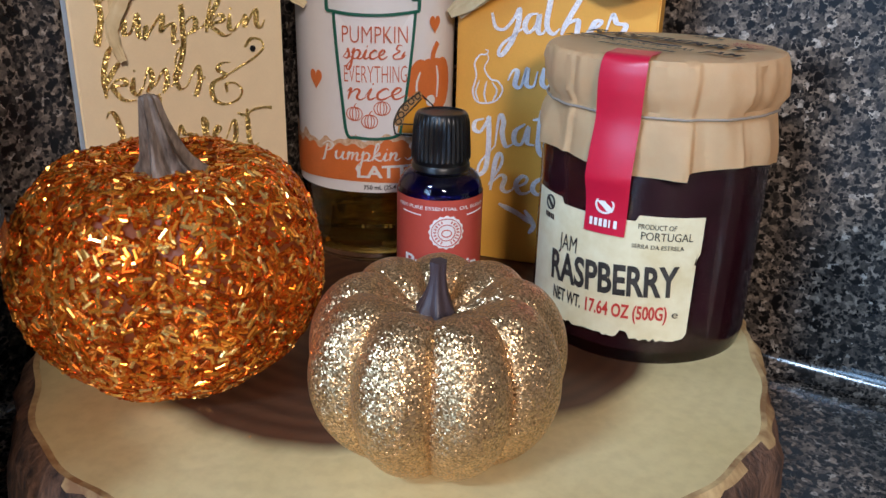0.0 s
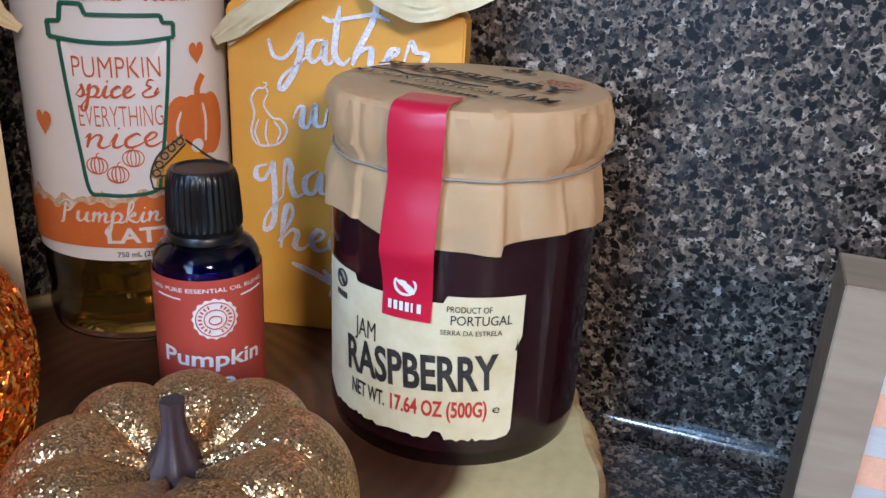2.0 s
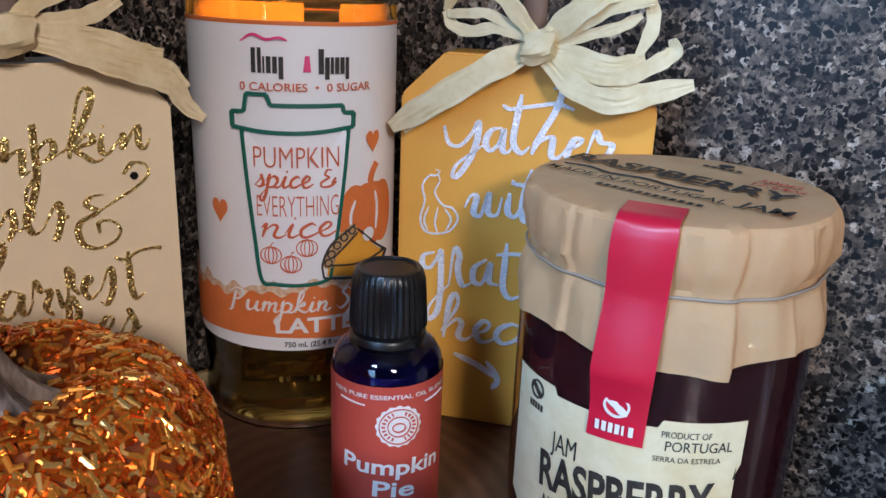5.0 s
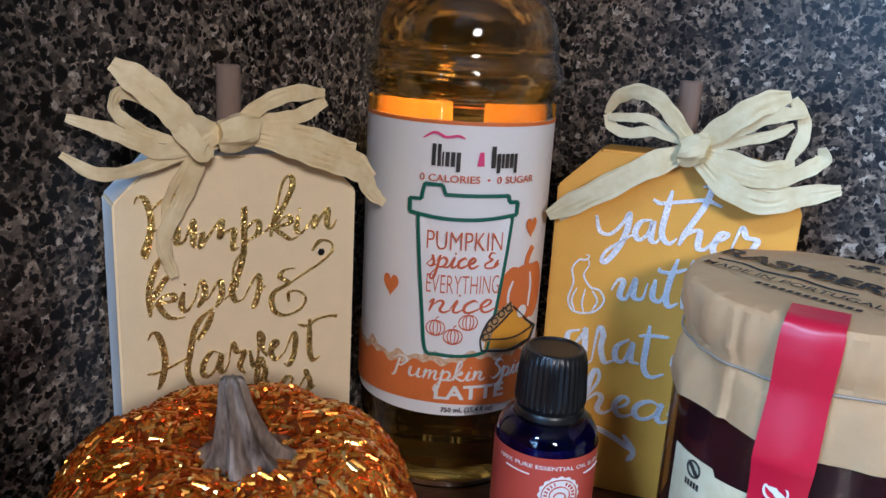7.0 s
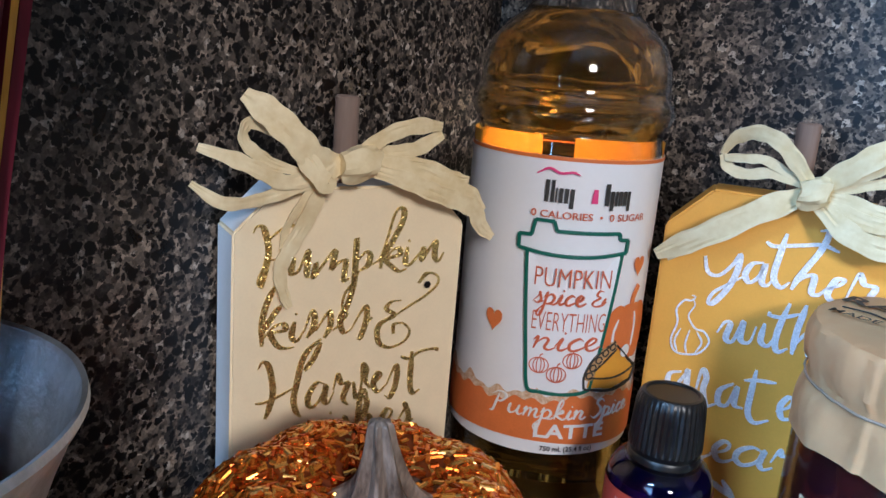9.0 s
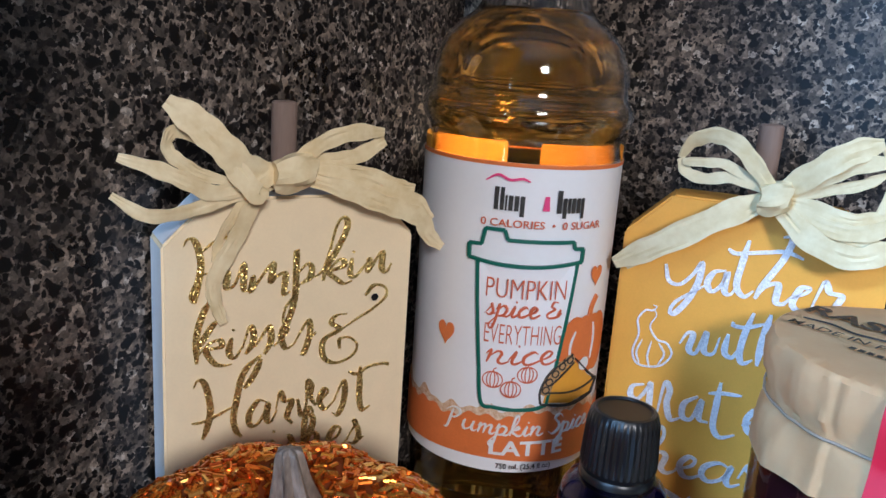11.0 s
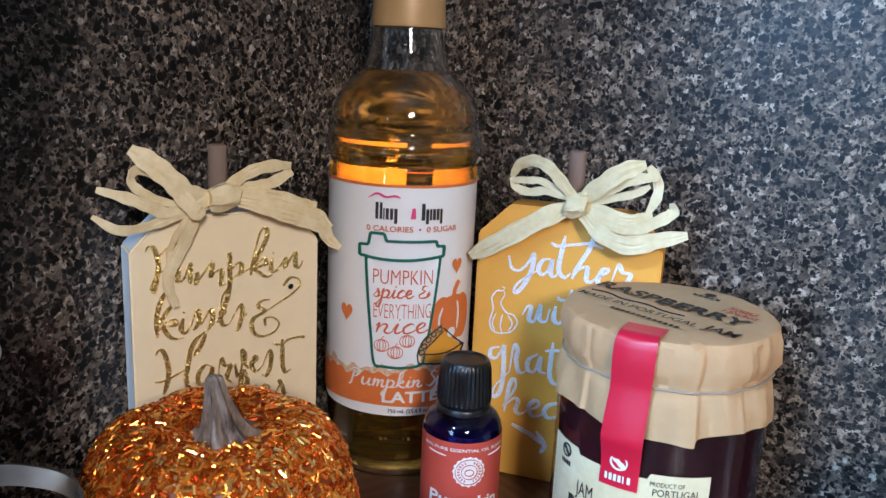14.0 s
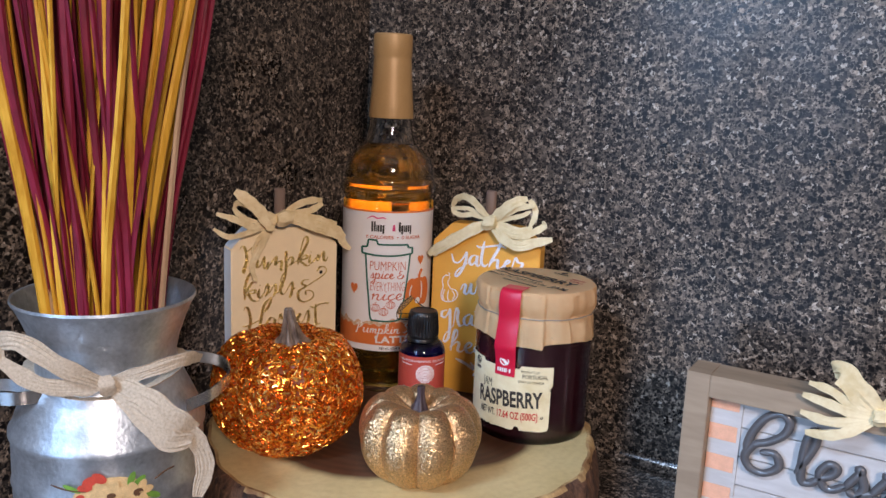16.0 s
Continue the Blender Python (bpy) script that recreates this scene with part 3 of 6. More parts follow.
def make_counter():
    """L-shaped worktop, with a rounded cove where it turns up into each wall."""
    bm = bmesh.new()
    box(bm, WX, EAST, WY - 0.63, WY, COUNTER - 0.04, COUNTER, 0.004)
    box(bm, WX, WX + 0.63, -0.95, WY - 0.6305, COUNTER - 0.04, COUNTER, 0.004)
    r, n = 0.009, 8
    for along in (0, 1):
        prev = None
        for i in range(n + 1):
            a = math.pi / 2 * i / n
            off, z = r * (1 - math.sin(a)), COUNTER + 0.0005 + r - r * math.cos(a)
            if along == 0:
                p, q = (WX, WY - 0.0006 - off, z), (EAST, WY - 0.0006 - off, z)
            else:
                p, q = (WX + 0.0006 + off, RETURN, z), (WX + 0.0006 + off, WY, z)
            cur = [bm.verts.new(p), bm.verts.new(q)]
            if prev:
                bm.faces.new((prev[0], prev[1], cur[1], cur[0]))
            prev = cur
    ob = part("countertop", bm, WORKTOP)
    return tagged(ob, "glossy granite-pattern laminate worktop with coved back edge", "countertop", kind="structure")


make_counter()

# ---- the wood slice ----
RADII = [(-180, .146), (-150, .147), (-120, .138), (-90, .134), (-60, .129), (-30, .127), (0, .128), (30, .132), (60, .140), (90, .138), (120, .146), (150, .147)]


def slab_radius(a):
    d = math.degrees(a) % 360
    if d >= 180:
        d -= 360
    k = int((d + 180) // 30)
    r0, r1 = RADII[k][1], RADII[(k + 1) % 12][1]
    t = (d + 180) / 30 - k
    t = t * t * (3 - 2 * t)
    return r0 + (r1 - r0) * t + 0.0014 * math.sin(9 * a + 1) + 0.0008 * math.sin(23 * a)


def make_slab():
    t = thing("wood_slice", pose(-0.135, 0.238, COUNTER), "round live-edge wood slice with dark heartwood and bark rim", "wood slice")
    h, n = SLAB_Z - COUNTER, 160
    bm = bmesh.new()
    rows = []
    for k in range(1, 11):
        rows.append([bm.verts.new((slab_radius(2 * math.pi * i / n) * k / 10.56 * math.cos(2 * math.pi * i / n), slab_radius(2 * math.pi * i / n) * k / 10.56 * math.sin(2 * math.pi * i / n), h)) for i in range(n)])
    mid = bm.verts.new((0, 0, h))
    for i in range(n):
        bm.faces.new((mid, rows[0][i], rows[0][(i + 1) % n]))
        for p, q in zip(rows, rows[1:]):
            bm.faces.new((p[i], q[i], q[(i + 1) % n], p[(i + 1) % n]))
    low = [bm.verts.new((v.co.x * 0.97, v.co.y * 0.97, 0.0005)) for v in rows[-1]]
    for i in range(n):
        bm.faces.new((rows[-1][i], low[i], low[(i + 1) % n], rows[-1][(i + 1) % n]))
    bm.faces.new(low[::-1])
    part("slice", bm, SLABWOOD, t)
    # bark: rough ring with a lip that is peeled to bare wood in places
    bm = bmesh.new()
    m, prof = 220, [(0.9470, 1.0), (0.9610, 1.002), (0.980, 0.95), (0.996, 0.83), (1.010, 0.64), (1.017, 0.42), (1.011, 0.18), (0.995, 0.012), (0.95, 0.012)]
    rings = []
    for j, (k, z) in enumerate(prof):
        ring = []
        for i in range(m):
            a = 2 * math.pi * i / m
            r = slab_radius(a) * k
            q = noise.noise(Vector((math.cos(a) * 9, math.sin(a) * 9, z * 3))) * 0.004 + noise.noise(Vector((math.cos(a) * 40, math.sin(a) * 40, z * 7))) * 0.0018
            if 1 < j < len(prof) - 1:
                r += q
            ring.append(bm.verts.new((r * math.cos(a), r * math.sin(a), z * h + (q * 0.4 if 2 < j < 6 else 0))))
        rings.append(ring)
    for j, (p, q) in enumerate(zip(rings, rings[1:])):
        for i in range(m):
            f = bm.faces.new((p[i], q[i], q[(i + 1) % m], p[(i + 1) % m]))
            a = math.degrees(2 * math.pi * i / m)
            peel = noise.noise(Vector((math.cos(radians(a)) * 3, math.sin(radians(a)) * 3, 5.0)))
            f.material_index = 1 if j < 1 or (j < 2 and peel > 0.05) or (j < 3 and 15 < a < 70) else 0
    bmesh.ops.recalc_face_normals(bm, faces=bm.faces)
    part("bark", bm, [BARK, RIMWOOD], t, "rough dark brown bark, partly peeled")


make_slab()

# ---- syrup bottle ----


def make_syrup():
    t = thing("syrup_bottle", pose(-0.2120, 0.3132, SLAB_Z), "tall clear bottle of amber syrup, white label, gold cap", "bottle")
    prof = [(0, 0.004), (0.026, 0.003), (0.031, 0.0), (0.0345, 0.003), (0.0355, 0.010), (0.0343, 0.018), (0.0352, 0.024), (0.0354, 0.028), (0.0354, 0.140), (0.0345, 0.146), (0.0342, 0.149), (0.0352, 0.1515),
            (0.0372, 0.1545), (0.0379, 0.1575), (0.0372, 0.1605), (0.0352, 0.1630), (0.0350, 0.166), (0.0350, 0.1695), (0.0342, 0.1745), (0.0318, 0.1805), (0.0268, 0.1865), (0.0215, 0.1905), (0.0192, 0.194), (0.0176, 0.200), (0.0160, 0.212), (0.0150, 0.225), (0.0140, 0.262)]
    prof = [(r, z + (0.0028 if z > 0.1 else 0.0)) for r, z in prof]
    inner = [(max(0.0, r - 0.0016), z + (0.0022 if z < 0.02 else 0)) for r, z in prof]
    full = prof + inner[::-1]
    part("glass_body", lathe(full, 96), GLASS, t, "clear ribbed glass").visible_shadow = False
    level = 0.1945
    liq = [(max(0.0, r - 0.0017), z + (0.0024 if z < 0.02 else 0)) for r, z in prof if z < level]
    liq += [(liq[-1][0] - 0.0008, level), (0, level)]
    part("syrup", lathe(liq, 96), SYRUP, t, "golden amber syrup").visible_shadow = False
    cap = [(0.0172, 0.210), (0.0174, 0.212), (0.0166, 0.222), (0.0150, 0.246), (0.0146, 0.254), (0.0143, 0.2555), (0.0149, 0.2575), (0.0150, 0.270), (0.0147, 0.2725), (0.0135, 0.2735), (0, 0.2735)]
    cap = [(r, z + 0.0040) for r, z in cap]
    part("cap", lathe(cap, 72), CAPGOLD, t, "matte gold shrink-wrapped cap")
    R, A0 = 0.0358, -51.5
    z0 = lambda z: z + 0.004 + (0.2315 - z) * 0.027 - SLAB_Z
    put = round_map(R, A0)
    lo, hi, half = z0(0.1190), z0(0.2315), radians(174.5)

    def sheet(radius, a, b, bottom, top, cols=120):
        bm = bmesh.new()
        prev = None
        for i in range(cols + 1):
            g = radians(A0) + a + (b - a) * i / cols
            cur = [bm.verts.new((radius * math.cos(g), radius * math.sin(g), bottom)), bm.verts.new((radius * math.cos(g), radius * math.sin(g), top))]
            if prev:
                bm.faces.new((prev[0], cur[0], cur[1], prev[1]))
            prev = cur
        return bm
    gap = radians(-11)
    label = part("label", sheet(R, gap - half, gap + half, lo - 0.001, hi), LABELWHITE, t, "white wraparound paper label")
    # drawn taller than the label to imitate how the syrup's refraction magnifies it
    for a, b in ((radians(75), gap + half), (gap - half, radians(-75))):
        part("label_back", sheet(R - 0.00025, a, b, lo, hi + 0.0045), LABELBACK, t, "orange inner side of the label, heightened to imitate refraction")
    part("top_line", sheet(R + 0.0002, -half, half, hi - 0.0013, hi), LABELORANGE, label)
    # orange brushed band with a speckled tan edge
    for nm, m_, f0, f1, lift in (("tan_splatter", GOLDFOIL, 0, 0.0045, 0.0002), ("orange_band", LABELORANGE, -1, 0.0, 0.0004)):
        bm = bmesh.new()
        prev = None
        for i in range(141):
            u = -0.060 + 0.120 * i / 140
            top = z0(0.1400) + 0.0018 * math.sin(u * 70 + 0.6) + 0.0009 * math.sin(u * 310) - 0.0008 * math.cos(u * 900)
            bot = z0(0.1222) + 0.0012 * math.sin(u * 60 + 2.4) if f0 < 0 else top - 0.003
            cur = [bm.verts.new(put(u, bot, lift)), bm.verts.new(put(u, (bot + top) / 2, lift)), bm.verts.new(put(u, top + f1 * (0.7 + 0.3 * math.sin(u * 450)), lift))]
            if prev:
                bm.faces.new((prev[0], cur[0], cur[1], prev[1]))
                bm.faces.new((prev[1], cur[1], cur[2], prev[2]))
            prev = cur
        part(nm, bm, m_, label)

    def lines(name, m_, runs, width, lift_thick=0.0005, taper=False, pen=0.0):
        bm = bmesh.new()
        for run in runs:
            stroke(bm, run, width, put, lift_thick, taper, pen)
        return part(name, bm, m_, label)
    mm = lambda *pts: [(u / 1000, z0(z / 1000)) for u, z in pts]
    # big pumpkin, hearts
    bm = bmesh.new()
    for cx in (18.5, 23, 27.5, 31.5):
        blob(bm, [(u / 1000, z0(z / 1000)) for u, z in oval(cx, 166, 6.2, 11.5)], put, 0.00045 + cx * 2e-6)
    part("pumpkin_print", bm, LABELORANGE, label)
    lines("pumpkin_stem_print", LABELORANGE, [mm((25.5, 176), (26, 180), (28.5, 184))], 0.0022)
    lines("pumpkin_highlight", WHITEINK, [mm((18.5, 172), (16.8, 167), (17, 161)), mm((27.5, 174), (28.6, 168), (28, 160))], 0.0009, 0.0008, True)
    for hx, hz, s in ((-28.8, 168.2, 3.6), (26.3, 192.3, 3.2)):
        bm, pts = bmesh.new(), []
        for i in range(28):
            a = 2 * math.pi * i / 28
            pts.append(((hx + s * 0.062 * 16 * math.sin(a) ** 3) / 1000, z0((hz + s * 0.085 * (13 * math.cos(a) - 5 * math.cos(2 * a) - 2 * math.cos(3 * a) - math.cos(4 * a))) / 1000)))
        blob(bm, pts, put, 0.0005)
        part("heart_print", bm, LABELORANGE, label)
    # cup outline
    bm = bmesh.new()
    blob(bm, mm((-19, 197), (16, 197), (14.5, 185), (12, 165), (9, 144.5), (-2, 143.5), (-13, 144.5), (-15, 160), (-17, 180)), put, 0.00055, 8)
    part("cup_fill", bm, LABELWHITE, label)
    cup = [mm((-18.5, 197), (-17.2, 180), (-15.2, 160), (-13.3, 145), (-9, 143.6), (-2, 143.2), (5, 143.6), (9.2, 145)), mm((9.2, 145), (12, 163), (14.4, 182), (15.8, 197)),
           mm((-21.8, 197.6), (-10, 196.4), (3, 196.4), (17.6, 197.8)), mm((-21.8, 197.6), (-22, 202.6)), mm((-22, 202.6), (-17.6, 202.9)), mm((-17.6, 202.9), (-16.6, 208.6)), mm((-16.6, 208.6), (-10.2, 208.6)),
           mm((-10.2, 208.6), (-9, 205.2)), mm((-9, 205.2), (13.6, 205.2)), mm((13.6, 205.2), (14.2, 202.8)), mm((14.2, 202.8), (17.8, 202.6)), mm((17.8, 202.6), (17.6, 197.8))]
    lines("cup_outline", GREENINK, cup, 0.00115, 0.0009)
    # slice of pie
    bm = bmesh.new()
    blob(bm, mm((8, 146), (19, 144.5), (30, 146), (33, 150), (27, 154), (19, 161), (14, 159), (9, 152)), put, 0.0009)
    part("pie_print", bm, PIEFILL, label)
    bm = bmesh.new()
    for x, z in ((8.5, 151), (9.5, 154), (11.5, 157), (14, 159.6), (17, 161.6)):
        blob(bm, [(u / 1000, z0(v / 1000)) for u, v in oval(x, z, 2.2, 2.2, 12)], put, 0.0011 + x * 1e-6, 2)
    part("pie_crust_print", bm, CRUST, label)
    bm = bmesh.new()
    blob(bm, [(u / 1000, z0(v / 1000)) for u, v in oval(23.8, 159, 2.6, 2.6, 14)], put, 0.0012, 2)
    part("cream_print", bm, WHITEINK, label)
    curls = [[(x + 1.3 * math.cos(a), z + 1.3 * math.sin(a)) for a in (0, 1.2, 2.4, 3.6, 4.8, 6.0)] for x, z in ((8.5, 151), (9.5, 154), (11.5, 157), (14, 159.6), (17, 161.6))]
    lines("pie_outline", BLACKINK, [mm((7, 145.5), (19, 143.8), (31, 145.5)), mm((31, 145.5), (34, 150.5)), mm((34, 150.5), (27, 155), (19, 162)), mm((7, 145.5), (6.6, 151), (10, 158), (18, 163.6)), mm((8.5, 150), (20, 149), (33.5, 151)),
                                    mm((10, 152.5), (14, 156), (19, 160.5))] + [mm(*c) for c in curls], 0.0005, 0.0014)
    # little outlined pumpkins
    runs = []
    for px, pz in ((-10.0, 154.2), (-3.6, 151.0), (1.6, 156.8)):
        for rx in (3.4, 2.0, 0.8):
            o = oval(px, pz, rx, 3.0, 12)
            runs.append(mm(*(o + o[:1])))
        runs.append(mm((px, pz + 3), (px + 0.2, pz + 4), (px + 1, pz + 4.6)))
    lines("small_pumpkins_print", RUSTINK, runs, 0.00032, 0.0009)
    # words
    bm = bmesh.new()
    add_letters(bm, put, "PUMPKIN", -0.0147, z0(0.1847), 0.0074, 0.0270, lift=0.0009, bold=-0.012)
    add_letters(bm, put, "EVERYTHING", -0.0141, z0(0.1680), 0.0076, 0.0262, lift=0.0009, bold=-0.014)
    add_letters(bm, put, "0 CALORIES  •  0 SUGAR", -0.0186, z0(0.2098), 0.0026, 0.0430, lift=0.0006, bold=0.01)
    script(bm, put, "spice &", -0.0146, z0(0.1782), 0.0262, 0.0036, 0.0007, 0.5, 0.2, 0.0, 0.0010)
    script(bm, put, "nice", -0.0136, z0(0.1606), 0.0240, 0.0046, 0.0008, 0.5, 0.25, 0.02, 0.0010)
    part("slogan_print", bm, RUSTINK, label)
    bm = bmesh.new()
    script(bm, put, "Pumpkin Spice", -0.0262, z0(0.1332), 0.0570, 0.0035, 0.0007, 0.6, 0.2, 0.0, 0.0008)
    add_letters(bm, put, "LATTE", -0.0092, z0(0.1254), 0.0056, 0.0270, lift=0.0008, bold=0.03)
    part("flavour_print", bm, WHITEINK, label)
    bm = bmesh.new()
    add_letters(bm, put, "750 mL (25.4 fl oz)", -0.0064, z0(0.1198), 0.0020, 0.0200, lift=0.0006, bold=0.015)
    part("volume_print", bm, BLACKINK, label)
    for k, (a, b) in enumerate(((-14.6, -13.2), (-12.6, -11.4), (-11.0, -10.4), (-9.9, -8.5), (-8.0, -6.6), (-6.1, -4.7), (6.0, 7.6), (8.0, 9.4), (9.8, 10.8), (11.2, 12.6), (13.0, 14.4), (14.8, 16.0))):
        bm = bmesh.new()
        tall = k in (0, 1, 6)
        blob(bm, mm((a, 215.4 if k not in (5, 7, 11) else 213.6), (b, 215.4 if k not in (5, 7, 11) else 213.6), (b, 223.2 if tall else 220.6), (a, 223.2 if tall else 220.6)), put, 0.0005, 1)
        part("brand_bar", bm, BLACKINK, label)
    bm = bmesh.new()
    stroke(bm, mm((-18, 225), (-14, 227.2), (-10, 225.8), (-6, 226.4), (-3.5, 225.6)), 0.0008, put, 0.0006)
    blob(bm, mm((1.2, 216), (3.6, 216), (3.2, 221), (1.8, 221)), put, 0.0005, 1)
    part("brand_accent", bm, PINKINK, label)


make_syrup()

# ---- essential oil bottle ----


def make_oil():
    t = thing("essential_oil_bottle", pose(-0.1460, 0.2672, SLAB_Z), "small cobalt glass oil bottle with coral label and black ribbed cap", "bottle")
    R, A0 = 0.0166, -68.0
    put = round_map(R, A0, 0.0003)
    prof = [(0, 0.0012), (0.012, 0.001), (0.0150, 0.0), (0.0163, 0.002), (R, 0.005), (R, 0.0500), (0.0160, 0.0535), (0.0143, 0.0565), (0.0115, 0.0585), (0.0095, 0.0595), (0.0093, 0.065), (0, 0.065)]
    part("glass_body", lathe(prof, 72), COBALT, t, "deep cobalt blue glass")
    part("oil", lathe([(0, 0.002), (0.0135, 0.002), (0.0148, 0.006), (0.0148, 0.047), (0.0135, 0.051), (0, 0.052)], 48), OIL, t)
    ribs = lambda a, z: 1.0 + (0.026 * math.cos(36 * a) if 0.0632 < z < 0.0770 else 0.0)
    cap = [(0.0110, 0.0605), (0.0118, 0.0612), (0.0120, 0.0645), (0.0115, 0.0652), (0.0116, 0.0662), (0.0121, 0.0670), (0.0119, 0.0684), (0.0116, 0.0730), (0.0112, 0.0790), (0.0110, 0.0812), (0.0106, 0.0836), (0.0098, 0.0846), (0.0088, 0.0848), (0.0083, 0.0842), (0, 0.0841)]
    cap = [(r * 0.95, z - 0.0043) for r, z in cap]
    part("cap", lathe(cap, 216, ribs), BLACKPLASTIC, t, "black ribbed plastic cap")
    bm = bmesh.new()
    prev = None
    for i in range(97):
        u = -0.047 + 0.094 * i / 96
        cur = [bm.verts.new(put(u, 0.004)), bm.verts.new(put(u, 0.0500))]
        if prev:
            bm.faces.new((prev[0], cur[0], cur[1], prev[1]))
        prev = cur
    label = part("label", bm, OILRED, t, "coral red paper label")
    bm = bmesh.new()
    add_letters(bm, put, "Pumpkin", -0.0110, 0.0222, 0.0054, 0.0310, lift=0.0003, bold=0.022, turn=-0.05)
    add_letters(bm, put, "Pie", -0.0016, 0.0142, 0.0054, 0.0125, lift=0.0003, bold=0.022, turn=-0.05)
    add_letters(bm, put, "100% PURE ESSENTIAL OIL BLEND", -0.0150, 0.0462, 0.0014, 0.0380, lift=0.0003, bold=0.01)
    seal = [(0.0058 + (0.0066 + 0.0003 * math.cos(16 * a)) * math.cos(a), 0.0374 + (0.0066 + 0.0003 * math.cos(16 * a)) * math.sin(a)) for a in (2 * math.pi * i / 64 for i in range(64))]
    blob(bm, seal, put, 0.0002, 5)
    stroke(bm, [(-0.0125, 0.0444), (-0.004, 0.0438)], 0.0003, put, 0.0004, False)
    stroke(bm, [(0.014, 0.0438), (0.0225, 0.0444)], 0.0003, put, 0.0004, False)
    part("label_print", bm, WHITEINK, label, "white print with a round seal")
    bm = bmesh.new()
    for rad, wd in ((0.0056, 0.00022), (0.0032, 0.00022)):
        o = oval(0.0058, 0.0374, rad, rad, 24)
        stroke(bm, o + o[:1], wd, put, 0.0006, False)
    for i in range(22):
        a = 2 * math.pi * i / 22
        if i not in (5, 6, 16, 17):
            x, y = 0.0058 + 0.0044 * math.cos(a), 0.0374 + 0.0044 * math.sin(a)
            stroke(bm, [(x - 0.0005 * math.cos(a), y - 0.0005 * math.sin(a)), (x + 0.0005 * math.cos(a), y + 0.0005 * math.sin(a))], 0.0004, put, 0.0006, False)
    o = oval(0.0058, 0.0371, 0.0018, 0.0014, 12)
    stroke(bm, o + o[:1], 0.0003, put, 0.0006, False)
    part("seal_print", bm, OILRED, label)


make_oil()

# ---- jam jar ----


def make_jar():
    t = thing("jam_jar", pose(-0.0737, 0.3012, SLAB_Z), "glass jar of dark raspberry jam under kraft paper cover", "jar")
    R, A0 = 0.0412, -75.0
    zz = lambda z: z / 1000 - SLAB_Z + 0.0
    put = round_map(R, A0, 0.0003)
    prof = [(0, 0.003), (0.030, 0.0025), (0.0375, 0.0), (0.0402, 0.0018), (0.0411, 0.006), (R, 0.012), (R, 0.078), (0.0400, 0.086), (0.0375, 0.090), (0.0375, 0.100), (0, 0.100)]
    part("glass_body", lathe(prof, 96), GLASS, t, "clear glass jar wall").visible_shadow = False
    jam = [(0, 0.0045), (0.033, 0.0042), (0.0375, 0.0055), (0.0392, 0.010), (0.0396, 0.016), (0.0396, 0.078), (0.0375, 0.085), (0, 0.085)]
    part("jam", lathe(jam, 72), JAM, t, "dark purple-red raspberry jam")
    # paper cover: flat top, soft shoulder, pinched by the elastic, flared skirt with pleats
    pleats = [(-117, 0.9, 5), (-98, 0.5, 3), (-57, 1.0, 6), (-30, 0.5, 3), (4, 0.9, 5), (62, 0.8, 5), (118, 1.0, 6), (170, 0.9, 5)]

    def facet(a, sides, phase, amount):
        """Flattens a circle towards a polygon."""
        step = 2 * math.pi / sides
        x = (a - radians(phase)) % step - step / 2
        return 1 - amount * (1 - math.cos(step / 2) / math.cos(x))

    def cover(a, r, k, base):
        x = 0.0
        for c, s, w in pleats:
            d = (math.degrees(a) - c + 180) % 360 - 180
            x += s * (math.exp(-(d / w) ** 2) if d < 0 else math.exp(-(d / 0.9) ** 2) - 0.35 * math.exp(-((d - 2) / 2.0) ** 2))
        crinkle = noise.noise(Vector((math.cos(a) * 4, math.sin(a) * 4, base * 70))) * 0.0012 + noise.noise(Vector((math.cos(a) * 9 + base * 160, math.sin(a) * 9, base * 330))) * (0.0009 if base > 0.0885 else 0.0003)
        flat = facet(a, 8, -57, 0.30) if base < 0.0885 else facet(a, 8, -40, 0.16 * min(1.0, k))
        return r * flat + k * (x * 0.0007 + crinkle)
    rows = [(0.0, 0.1135, 0), (0.012, 0.1136, 0), (0.024, 0.1136, 0), (0.036, 0.1135, 0), (0.0408, 0.1130, 0.35), (0.0420, 0.1117, 0.7), (0.0426, 0.1085, 1.0), (0.0427, 0.1040, 1.2), (0.0422, 0.1000, 1.4), (0.0404, 0.0965, 1.0), (0.0402, 0.0945, 0.6),
            (0.0413, 0.0925, 0.9), (0.0420, 0.0897, 1.2), (0.0426, 0.0853, 1.4), (0.0431, 0.0810, 1.5), (0.0434, 0.0768, 1.5)]
    rows = [(r, z - 0.005, k) for r, z, k in rows]

    def hem(a):
        """How much longer (+) or shorter (-) the skirt hangs: the sheet's cut edges step at the pleats."""
        d = (math.degrees(a) + 180) % 360 - 180
        return 0.0012 if -98 < d < -57 else -0.0012 + 0.0012 * math.sin(radians(d * 4 + 40))
    bm = bmesh.new()
    n, rings = 420, []
    for j, (r, z, k) in enumerate(rows):
        if j == 0:
            rings.append([bm.verts.new((0, 0, z))])
            continue
        ring = []
        for i in range(n):
            a = 2 * math.pi * i / n
            zz_ = z
            if j > 10:
                zz_ -= hem(a) * (j - 10) / 5
            if j <= 8:
                zz_ += (0.00015 if j < 5 else 0.0006) * noise.noise(Vector((r * math.cos(a) * 60, r * math.sin(a) * 60, 3)))
            rr = cover(a, r, k, z)
            ring.append(bm.verts.new((rr * math.cos(a), rr * math.sin(a), zz_)))
        rings.append(ring)
